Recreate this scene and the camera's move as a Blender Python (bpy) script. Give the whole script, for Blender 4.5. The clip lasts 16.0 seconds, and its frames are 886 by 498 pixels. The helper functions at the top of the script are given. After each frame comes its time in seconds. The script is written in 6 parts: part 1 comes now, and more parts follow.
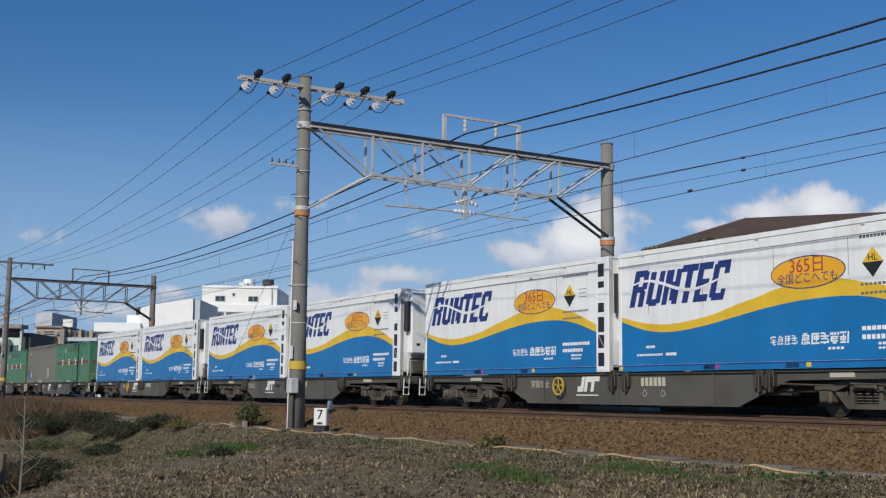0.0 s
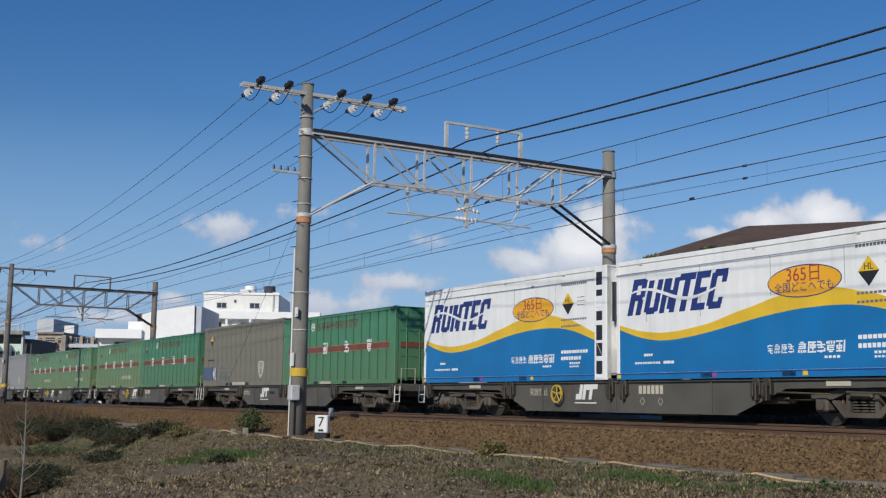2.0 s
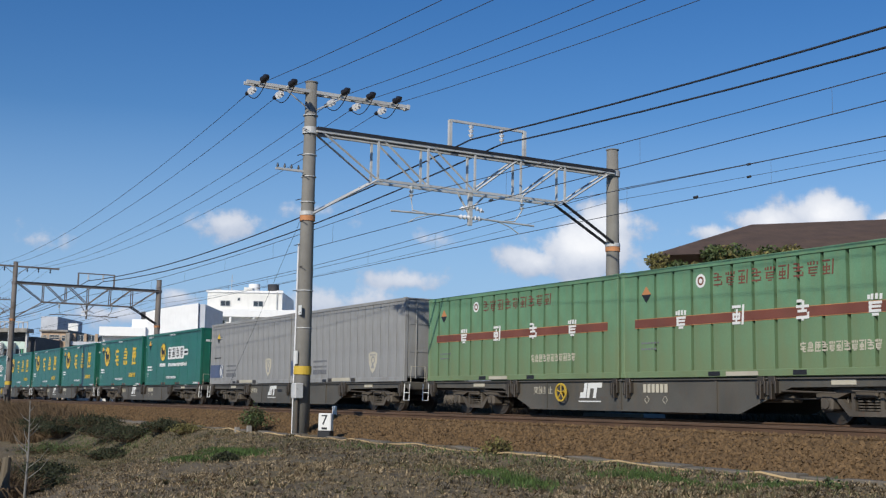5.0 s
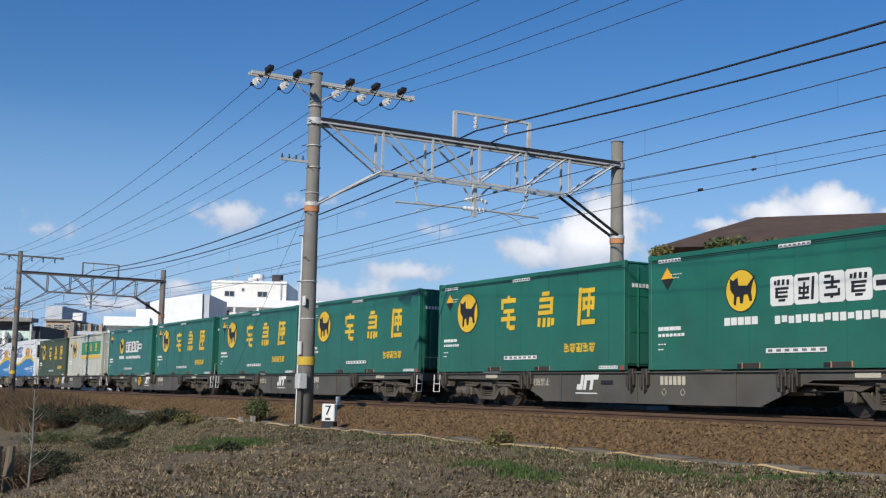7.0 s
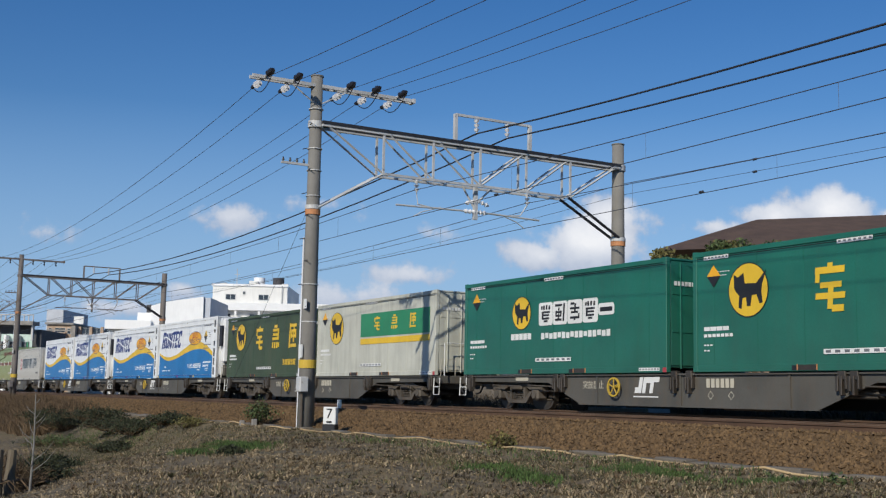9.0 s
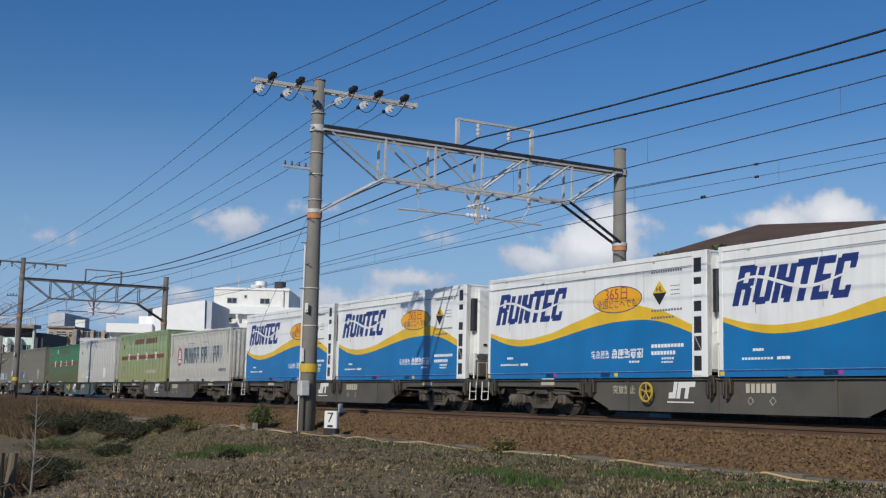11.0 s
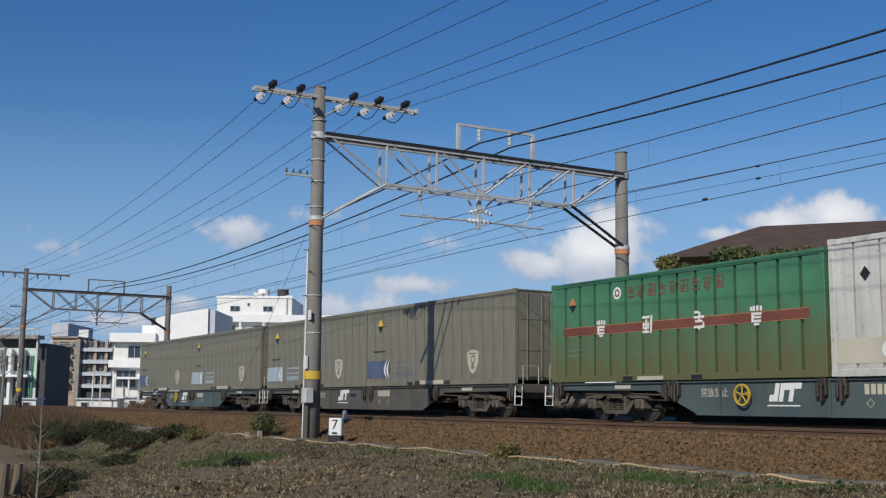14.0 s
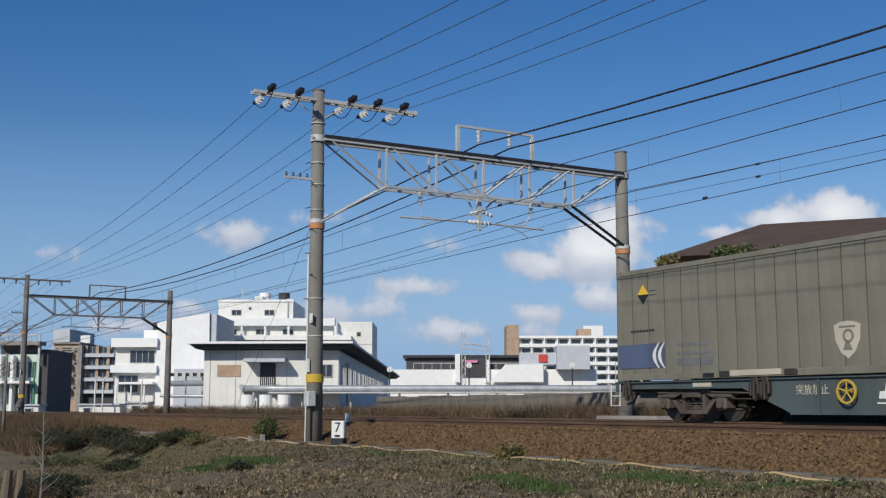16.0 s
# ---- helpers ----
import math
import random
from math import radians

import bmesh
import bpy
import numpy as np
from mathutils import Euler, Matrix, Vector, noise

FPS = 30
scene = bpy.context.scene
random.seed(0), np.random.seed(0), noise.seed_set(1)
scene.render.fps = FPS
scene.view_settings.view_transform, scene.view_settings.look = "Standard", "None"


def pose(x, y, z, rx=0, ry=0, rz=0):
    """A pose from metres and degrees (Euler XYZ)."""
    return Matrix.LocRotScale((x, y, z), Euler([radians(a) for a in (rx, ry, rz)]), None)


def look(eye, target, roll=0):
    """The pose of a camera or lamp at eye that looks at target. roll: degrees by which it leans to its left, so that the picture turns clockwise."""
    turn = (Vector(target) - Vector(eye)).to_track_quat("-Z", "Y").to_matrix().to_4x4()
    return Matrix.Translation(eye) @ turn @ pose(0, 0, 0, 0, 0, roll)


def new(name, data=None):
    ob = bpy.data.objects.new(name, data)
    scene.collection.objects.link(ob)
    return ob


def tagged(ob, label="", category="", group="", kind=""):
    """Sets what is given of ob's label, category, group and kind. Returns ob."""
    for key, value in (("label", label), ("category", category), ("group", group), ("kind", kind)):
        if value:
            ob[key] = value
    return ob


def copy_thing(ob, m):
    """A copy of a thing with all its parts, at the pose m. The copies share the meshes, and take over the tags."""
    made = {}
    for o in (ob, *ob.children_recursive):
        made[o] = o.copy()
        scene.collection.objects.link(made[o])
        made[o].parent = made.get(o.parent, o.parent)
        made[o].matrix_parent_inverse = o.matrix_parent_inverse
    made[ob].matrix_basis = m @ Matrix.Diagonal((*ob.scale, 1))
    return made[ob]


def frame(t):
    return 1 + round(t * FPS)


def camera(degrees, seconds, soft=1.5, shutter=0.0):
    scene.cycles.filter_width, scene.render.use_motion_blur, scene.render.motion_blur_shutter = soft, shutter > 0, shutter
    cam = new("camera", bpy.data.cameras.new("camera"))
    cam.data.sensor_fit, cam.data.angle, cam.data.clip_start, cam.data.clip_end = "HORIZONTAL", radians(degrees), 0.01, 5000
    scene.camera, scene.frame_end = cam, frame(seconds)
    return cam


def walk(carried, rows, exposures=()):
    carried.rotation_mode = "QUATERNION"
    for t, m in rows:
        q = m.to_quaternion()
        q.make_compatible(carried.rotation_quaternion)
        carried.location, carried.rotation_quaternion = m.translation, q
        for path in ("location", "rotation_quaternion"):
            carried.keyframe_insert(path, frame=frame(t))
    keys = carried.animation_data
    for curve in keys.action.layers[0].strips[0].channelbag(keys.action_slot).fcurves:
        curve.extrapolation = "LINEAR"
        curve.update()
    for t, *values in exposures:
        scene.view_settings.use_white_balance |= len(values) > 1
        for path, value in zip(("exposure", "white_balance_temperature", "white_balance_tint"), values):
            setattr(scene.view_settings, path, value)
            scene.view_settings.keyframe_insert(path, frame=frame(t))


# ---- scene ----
FOV = 2 * math.degrees(math.atan(784 / 2050))
cam = camera(FOV, 16.0, soft=1.25)
# camera on a tripod head beside the line: seconds and the three angles
TURNS = (
    (0.0, 97.25, -0.69, 59.39),
    (0.5, 97.36, -0.70, 59.41),
    (1.0, 97.46, -0.92, 59.40),
    (1.5, 97.56, -0.91, 59.43),
    (2.0, 97.61, -0.85, 59.45),
    (2.5, 97.68, -0.90, 59.43),
    (3.0, 97.75, -1.04, 59.44),
    (3.5, 97.86, -0.91, 59.48),
    (4.0, 97.86, -0.81, 59.52),
    (6.5, 97.05, -1.25, 59.77),
    (7.0, 97.09, -1.21, 59.79),
    (7.5, 97.14, -1.27, 59.81),
    (8.0, 97.18, -1.27, 59.81),
    (8.5, 97.19, -1.17, 59.84),
    (9.0, 97.23, -1.13, 59.85),
    (11.5, 97.49, -1.32, 59.93),
    (12.0, 97.53, -1.33, 59.96),
    (12.5, 97.57, -1.27, 59.98),
    (13.0, 97.60, -1.27, 59.99),
    (13.5, 97.65, -1.23, 60.02),
    (14.0, 97.71, -0.59, 60.12),
    (14.5, 97.75, -0.44, 60.14),
    (15.0, 97.81, -0.23, 60.17),
    (15.5, 97.82, -0.10, 60.20),
    (16.0, 97.79, 0.04, 60.24),
)
walk(cam, [(t, pose(0, 0, 0.32, a, b, c)) for t, a, b, c in TURNS],
     exposures=((0, -0.10), (1.5, -0.08), (3, 0.0), (4.2, 0.06), (7, 0.18), (8.3, 0.15), (9, 0.02), (11.5, -0.13), (13, -0.13), (14, -0.08), (15, -0.02), (16, -0.08)))

# ---------------------------------------------------------------- world and sun
YAW = radians(60.26)
SUN_EL, SUN_AZ = radians(31), math.atan2(0.548, -0.836)
world = bpy.data.worlds.new("sky")
scene.world = world
world.use_nodes = True


def link(nt, a, b):
    nt.links.new(a, b)


def build_sky():
    nt = world.node_tree
    n = nt.nodes
    bg = n["Background"]
    sky = n.new("ShaderNodeTexSky")
    sky.sky_type = "NISHITA"
    sky.sun_disc = False
    sky.sun_elevation, sky.sun_rotation = SUN_EL, SUN_AZ
    sky.air_density, sky.dust_density, sky.ozone_density = 1.0, 0.15, 2.2
    hs = n.new("ShaderNodeHueSaturation")
    hs.inputs["Saturation"].default_value, hs.inputs["Hue"].default_value = 1.38, 0.511
    link(nt, sky.outputs[0], hs.inputs["Color"])
    # clouds: banks of cumulus, low in the north-west
    tc = n.new("ShaderNodeTexCoord")
    rot = n.new("ShaderNodeVectorRotate")
    rot.rotation_type = "Z_AXIS"
    rot.inputs["Angle"].default_value = -YAW
    link(nt, tc.outputs["Generated"], rot.inputs["Vector"])
    sep = n.new("ShaderNodeSeparateXYZ")
    link(nt, rot.outputs[0], sep.inputs[0])

    def m(op, a, b=None, c=None):
        x = n.new("ShaderNodeMath")
        x.operation = op
        for i, q in enumerate((a, b, c)):
            if q is None:
                continue
            if isinstance(q, (int, float)):
                x.inputs[i].default_value = q
            else:
                link(nt, q, x.inputs[i])
        return x.outputs[0]
    fy = m("MAXIMUM", sep.outputs[1], 0.05)
    u, v = m("DIVIDE", sep.outputs[0], fy), m("DIVIDE", sep.outputs[2], fy)
    com = n.new("ShaderNodeCombineXYZ")
    link(nt, u, com.inputs[0]), link(nt, v, com.inputs[1])
    no = n.new("ShaderNodeTexNoise")
    no.inputs["Scale"].default_value, no.inputs["Detail"].default_value, no.inputs["Roughness"].default_value = 24, 7, 0.58
    link(nt, com.outputs[0], no.inputs["Vector"])
    total = shade = None
    for u0, v0, a, b, w in CLOUDS:
        du, dv = m("DIVIDE", m("SUBTRACT", u, u0), a), m("DIVIDE", m("SUBTRACT", v, v0), b)
        r = m("SQRT", m("ADD", m("MULTIPLY", du, du), m("MULTIPLY", dv, dv)))
        k = m("MULTIPLY", m("SUBTRACT", 1.0, r), w)
        s = m("MULTIPLY", m("MAXIMUM", k, 0.0), m("MULTIPLY_ADD", dv, 0.5, 0.5))
        total = k if total is None else m("SMOOTH_MAX", total, k, 0.15)
        shade = s if shade is None else m("MAXIMUM", shade, s)
    dens = m("MULTIPLY_ADD", m("SUBTRACT", no.outputs[0], 0.5), 2.6, total)
    ramp = n.new("ShaderNodeMapRange")
    ramp.interpolation_type = "SMOOTHSTEP"
    ramp.inputs["From Min"].default_value, ramp.inputs["From Max"].default_value = 0.08, 0.62
    ramp.inputs["To Max"].default_value = 0.93
    link(nt, dens, ramp.inputs["Value"])
    cr = n.new("ShaderNodeMapRange")
    cr.inputs["From Min"].default_value, cr.inputs["From Max"].default_value = 0.05, 0.8
    link(nt, m("ADD", shade, m("MULTIPLY", m("SUBTRACT", no.outputs[0], 0.45), 0.8)), cr.inputs["Value"])
    cc = n.new("ShaderNodeMix")
    cc.data_type = "RGBA"
    cc.inputs["A"].default_value, cc.inputs["B"].default_value = (4.3, 5.1, 6.7, 1), (10.4, 10.4, 10.6, 1)
    link(nt, cr.outputs[0], cc.inputs["Factor"])
    # pale haze low over the horizon
    hz = n.new("ShaderNodeMapRange")
    hz.inputs["From Min"].default_value, hz.inputs["From Max"].default_value = 0.24, 0.03
    hz.inputs["To Max"].default_value = 0.92
    link(nt, sep.outputs[2], hz.inputs["Value"])
    hm = n.new("ShaderNodeMix")
    hm.data_type = "RGBA"
    hm.inputs["B"].default_value = (2.75, 4.6, 7.9, 1)
    link(nt, hz.outputs[0], hm.inputs["Factor"]), link(nt, hs.outputs[0], hm.inputs["A"])
    hazed = hm.outputs["Result"]
    mix = n.new("ShaderNodeMix")
    mix.data_type = "RGBA"
    link(nt, ramp.outputs[0], mix.inputs["Factor"])
    link(nt, hazed, mix.inputs["A"]), link(nt, cc.outputs["Result"], mix.inputs["B"])
    link(nt, mix.outputs["Result"], bg.inputs["Color"])
    bg.inputs["Strength"].default_value = 0.088


# direction (sideways, up), half width, half height, weight
CLOUDS = ((0.130, 0.134, 0.062, 0.040, 1.6), (0.152, 0.152, 0.045, 0.028, 1.3), (0.092, 0.122, 0.042, 0.022, 1.1), (0.345, 0.166, 0.055, 0.030, 1.5), (0.295, 0.160, 0.05, 0.020, 1.3),
          (0.245, 0.150, 0.045, 0.015, 1.0), (0.42, 0.158, 0.06, 0.02, 1.2), (-0.180, 0.151, 0.060, 0.015, 0.62), (-0.115, 0.164, 0.045, 0.012, 0.45), (0.003, 0.140, 0.035, 0.011, 0.45),
          (-0.021, 0.103, 0.050, 0.014, 0.75), (-0.075, 0.085, 0.080, 0.018, 0.7), (0.135, 0.094, 0.040, 0.018, 0.9), (0.081, 0.080, 0.04, 0.014, 0.75), (0.01, 0.066, 0.10, 0.016, 0.75),
          (-0.341, 0.135, 0.04, 0.014, 0.45), (-0.222, 0.087, 0.04, 0.012, 0.75), (-0.09, 0.062, 0.07, 0.012, 0.6), (0.2, 0.07, 0.06, 0.014, 0.7), (-0.27, 0.07, 0.06, 0.010, 0.6))
build_sky()
sun = new("sun", bpy.data.lights.new("sun", "SUN"))
sun.data.energy, sun.data.angle, sun.data.color = 3.6, radians(0.53), (1.0, 0.94, 0.82)
sun.matrix_world = look((0.548 * 40, -0.836 * 40, 40 * math.tan(SUN_EL)), (0, 0, 0))

# ---------------------------------------------------------------- materials
def mat(name, col, rough=0.6, metal=0.0, var=0.18, scale=6.0, bump=0.0, streak=0.0, dirt=(0.12, 0.09, 0.06), spots=0.0, coat=0.0, island=0.0, fine=8.0, grime=0.0):
    """Paint, stone or metal: colour varied at two scales, with rain streaks, rusty spots and fine relief."""
    m = bpy.data.materials.new(name)
    m.use_nodes = True
    nt = m.node_tree
    n = nt.nodes
    p = n["Principled BSDF"]
    p.inputs["Roughness"].default_value, p.inputs["Metallic"].default_value = rough, metal
    p.inputs["Coat Weight"].default_value = coat
    tc = n.new("ShaderNodeTexCoord")

    def nz(sc, detail=4, stretch=None):
        x = n.new("ShaderNodeTexNoise")
        x.inputs["Scale"].default_value, x.inputs["Detail"].default_value = sc, detail
        if stretch:
            mp = n.new("ShaderNodeMapping")
            mp.inputs["Scale"].default_value = stretch
            link(nt, tc.outputs["Object"], mp.inputs["Vector"])
            link(nt, mp.outputs[0], x.inputs["Vector"])
        else:
            link(nt, tc.outputs["Object"], x.inputs["Vector"])
        return x.outputs[0]

    def rng(s, a, b, c, d):
        x = n.new("ShaderNodeMapRange")
        x.inputs[1].default_value, x.inputs[2].default_value, x.inputs[3].default_value, x.inputs[4].default_value = a, b, c, d
        link(nt, s, x.inputs[0])
        return x.outputs[0]

    def mixc(fac, a, b, mode="MIX"):
        x = n.new("ShaderNodeMix")
        x.data_type, x.blend_type = "RGBA", mode
        for q, i in ((fac, "Factor"), (a, "A"), (b, "B")):
            if isinstance(q, (int, float)):
                x.inputs[i].default_value = q
            elif isinstance(q, tuple):
                x.inputs[i].default_value = (*q[:3], 1)
            else:
                link(nt, q, x.inputs[i])
        return x.outputs["Result"]
    big = nz(scale * 0.17, 3)
    small = nz(scale * fine, 5)
    dark = tuple(c * (1 - 1.4 * var) for c in col)
    lite = tuple(min(1, c * (1 + 0.9 * var)) for c in col)
    c = mixc(rng(big, 0.3, 0.7, 0, 1), dark, lite)
    c = mixc(rng(small, 0.3, 0.75, 0, min(0.75, 2.2 * var)), c, tuple(q * 0.55 for q in col))
    if streak:
        s = nz(1.0, 4, (5.0, 5.0, 0.45))
        c = mixc(rng(s, 0.45, 0.85, 0, streak), c, dirt)
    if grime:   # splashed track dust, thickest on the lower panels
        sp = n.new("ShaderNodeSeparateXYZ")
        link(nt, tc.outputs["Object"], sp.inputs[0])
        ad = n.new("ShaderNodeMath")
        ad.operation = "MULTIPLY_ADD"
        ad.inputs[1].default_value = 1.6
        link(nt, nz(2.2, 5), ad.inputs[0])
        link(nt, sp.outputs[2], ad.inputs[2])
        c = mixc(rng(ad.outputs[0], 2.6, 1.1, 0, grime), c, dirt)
    if spots:
        s = nz(9.0, 6)
        c = mixc(rng(s, 0.6, 0.72, 0, spots), c, (0.13, 0.06, 0.03))
    if island:
        g = n.new("ShaderNodeNewGeometry")
        c = mixc(island, c, mixc(g.outputs["Random Per Island"], tuple(q * 0.3 for q in col), tuple(min(1, q * 1.9) for q in col)))
    link(nt, c, p.inputs["Base Color"])
    link(nt, rng(small, 0.2, 0.8, max(0.05, rough - 0.12), min(1, rough + 0.15)), p.inputs["Roughness"])
    if bump:
        b = n.new("ShaderNodeBump")
        b.inputs["Strength"].default_value, b.inputs["Distance"].default_value = 0.6, bump
        link(nt, small, b.inputs["Height"])
        link(nt, b.outputs[0], p.inputs["Normal"])
    return m


M = dict(
    white=mat("white_paint", (0.84, 0.845, 0.83), 0.42, var=0.05, streak=0.16, coat=0.2),
    blue=mat("blue_paint", (0.004, 0.165, 0.43), 0.4, var=0.10, streak=0.10, coat=0.2),
    yellow=mat("yellow_paint", (0.78, 0.50, 0.03), 0.45, var=0.08, streak=0.10),
    navy=mat("navy_paint", (0.02, 0.04, 0.19), 0.45, var=0.08),
    orange=mat("orange_paint", (0.85, 0.42, 0.02), 0.45, var=0.08),
    black=mat("black_paint", (0.018, 0.018, 0.02), 0.5, var=0.15),
    magenta=mat("magenta_paint", (0.35, 0.06, 0.35), 0.5, var=0.1),
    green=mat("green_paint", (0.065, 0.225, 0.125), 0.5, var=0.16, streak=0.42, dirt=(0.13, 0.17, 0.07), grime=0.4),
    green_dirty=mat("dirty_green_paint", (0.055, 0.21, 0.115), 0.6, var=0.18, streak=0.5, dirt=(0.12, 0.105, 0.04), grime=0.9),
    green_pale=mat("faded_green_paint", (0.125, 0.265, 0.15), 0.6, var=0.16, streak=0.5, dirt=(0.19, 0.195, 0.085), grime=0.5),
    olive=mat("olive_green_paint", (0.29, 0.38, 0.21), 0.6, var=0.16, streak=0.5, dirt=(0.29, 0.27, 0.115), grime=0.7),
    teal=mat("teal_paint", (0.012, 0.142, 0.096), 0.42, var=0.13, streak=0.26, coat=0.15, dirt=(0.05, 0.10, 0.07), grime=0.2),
    teal_dark=mat("dark_olive_paint", (0.055, 0.085, 0.045), 0.55, var=0.15, streak=0.4),
    cream=mat("cream_paint", (0.55, 0.55, 0.47), 0.55, var=0.10, streak=0.45, dirt=(0.22, 0.2, 0.15)),
    panel=mat("green_panel_paint", (0.03, 0.24, 0.11), 0.5, var=0.1, streak=0.15),
    grey=mat("brown_grey_paint", (0.200, 0.190, 0.148), 0.6, var=0.14, streak=0.55, dirt=(0.13, 0.115, 0.07)),
    grey_light=mat("grey_paint", (0.30, 0.30, 0.295), 0.6, var=0.12, streak=0.45, dirt=(0.17, 0.15, 0.11)),
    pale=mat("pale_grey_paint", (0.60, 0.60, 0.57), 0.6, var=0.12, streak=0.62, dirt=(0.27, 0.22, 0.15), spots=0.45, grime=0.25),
    steelblue=mat("faded_blue_lettering", (0.105, 0.15, 0.185), 0.6, var=0.25),
    sblue=mat("faded_blue_panel", (0.085, 0.115, 0.20), 0.6, var=0.2, streak=0.3),
    ghost=mat("ghost_lettering", (0.17, 0.175, 0.19), 0.65, var=0.2),
    ghost_pale=mat("worn_pale_lettering", (0.40, 0.41, 0.42), 0.65, var=0.25),
    rust=mat("red_brown_paint", (0.19, 0.062, 0.04), 0.55, var=0.15, streak=0.2),
    beige=mat("beige_paint", (0.52, 0.48, 0.38), 0.6, var=0.12),
    red=mat("red_paint", (0.42, 0.05, 0.06), 0.5, var=0.15),
    chassis_blue=mat("blue_grey_chassis_paint", (0.075, 0.105, 0.108), 0.55, var=0.2, streak=0.4, spots=0.2),
    palepanel=mat("pale_blue_panel", (0.36, 0.43, 0.48), 0.6, var=0.15, streak=0.3),
    chassis=mat("grey_chassis_paint", (0.098, 0.093, 0.080), 0.6, var=0.2, streak=0.55, spots=0.3),
    bogie=mat("rusty_bogie_steel", (0.118, 0.100, 0.080), 0.75, 0.2, var=0.3, spots=0.5, bump=0.004),
    wheel=mat("wheel_steel", (0.10, 0.085, 0.07), 0.5, 0.6, var=0.3, spots=0.4),
    rail=mat("rusty_rail", (0.11, 0.062, 0.036), 0.75, 0.05, var=0.25, spots=0.3),
    railtop=mat("worn_rail_head", (0.22, 0.15, 0.10), 0.55, 0.3, var=0.15),
    sleeper=mat("concrete_sleeper", (0.24, 0.20, 0.16), 0.9, var=0.2, bump=0.004),
    ballast=mat("rusty_ballast", (0.122, 0.073, 0.031), 0.95, var=0.3, scale=10, bump=0.03),
    stone=mat("ballast_stone", (0.132, 0.080, 0.036), 0.95, var=0.25, scale=14, bump=0.004, island=0.42),
    pole=mat("weathered_concrete_pole", (0.225, 0.215, 0.195), 0.85, var=0.18, scale=7, bump=0.004, streak=0.45, dirt=(0.19, 0.17, 0.13)),
    galv=mat("galvanised_steel", (0.58, 0.58, 0.57), 0.6, 0.15, var=0.15, spots=0.35),
    thinwire=mat("weathered_wire", (0.055, 0.06, 0.075), 0.6, 0.1, var=0.1),
    oldsteel=mat("rusty_dark_steel", (0.20, 0.18, 0.17), 0.7, 0.2, var=0.2, spots=0.5),
    oldpole=mat("brown_weathered_pole", (0.185, 0.165, 0.15), 0.85, var=0.2, streak=0.4),
    wire=mat("dark_cable", (0.03, 0.03, 0.035), 0.6, 0.2, var=0.1),
    porcelain=mat("white_porcelain", (0.75, 0.75, 0.76), 0.25, var=0.04, coat=0.4),
    blackins=mat("black_insulator", (0.02, 0.02, 0.025), 0.35, var=0.1),
    sleeve=mat("orange_band", (0.55, 0.24, 0.10), 0.7, var=0.2),
    band=mat("yellow_band", (0.62, 0.42, 0.05), 0.7, var=0.18),
    concrete=mat("grey_concrete", (0.33, 0.31, 0.28), 0.9, var=0.2, bump=0.005, streak=0.35),
    lid=mat("buried_concrete_lid", (0.175, 0.152, 0.122), 0.9, var=0.3, bump=0.005, spots=0.4),
    oldwall=mat("stained_concrete_wall", (0.21, 0.185, 0.155), 0.9, var=0.3, streak=0.6, dirt=(0.13, 0.10, 0.07)),
    rope=mat("tan_rope", (0.50, 0.36, 0.19), 0.9, var=0.2),
    render=mat("white_render", (0.86, 0.86, 0.85), 0.8, var=0.03, streak=0.05),
    render2=mat("off_white_render", (0.76, 0.75, 0.71), 0.8, var=0.04, streak=0.12),
    wallgrey=mat("blue_grey_cladding_and_shade", (0.52, 0.55, 0.60), 0.7, var=0.06, streak=0.15),
    darkwall=mat("dark_cladding_and_shade", (0.06, 0.06, 0.065), 0.7, var=0.15),
    brick=mat("orange_brown_tile", (0.46, 0.33, 0.23), 0.75, var=0.15),
    roofdark=mat("dark_roof_metal", (0.055, 0.055, 0.06), 0.5, 0.3, var=0.1),
    roofbrown=mat("brown_roof", (0.105, 0.066, 0.045), 0.8, var=0.2, streak=0.3),
    glass=mat("window_glass", (0.035, 0.045, 0.055), 0.08, var=0.1, coat=0.5),
    frame=mat("window_frame", (0.45, 0.46, 0.46), 0.5, 0.3, var=0.08),
    pipe=mat("silver_pipe_jacket", (0.46, 0.48, 0.51), 0.5, 0.45, var=0.14, streak=0.35),
    # leaf tone for the low shrubs, with their shade put into the colour
    darkleaf=mat("shaded_dark_leaf", (0.030, 0.036, 0.014), 0.8, var=0.3, island=0.6),
    moss=mat("olive_grass", (0.100, 0.092, 0.044), 0.9, var=0.3, island=0.6),
    leaf=mat("dark_green_leaf", (0.06, 0.085, 0.025), 0.7, var=0.3, island=0.7),
    leaf2=mat("olive_leaf", (0.13, 0.115, 0.035), 0.75, var=0.3, island=0.7),
    grass=mat("green_grass", (0.055, 0.095, 0.022), 0.85, var=0.3, island=0.6),
    litter=mat("dry_leaf_litter", (0.27, 0.205, 0.12), 0.9, var=0.25, island=0.6),
    greylitter=mat("grey_weathered_wood", (0.140, 0.114, 0.078), 0.9, var=0.25, island=0.35),
    hay=mat("dry_grass", (0.20, 0.152, 0.085), 0.9, var=0.3, island=0.75),
    twig=mat("brown_twig", (0.118, 0.078, 0.042), 0.9, var=0.3, island=0.7),
    plate=mat("white_enamel", (0.75, 0.75, 0.72), 0.5, var=0.06),
    glassgreen=mat("green_white_cladding", (0.55, 0.68, 0.62), 0.5, var=0.08),
    pink=mat("pink_sign", (0.7, 0.25, 0.45), 0.5, var=0.05),
    signred=mat("red_sign", (0.6, 0.06, 0.05), 0.5, var=0.05),
)


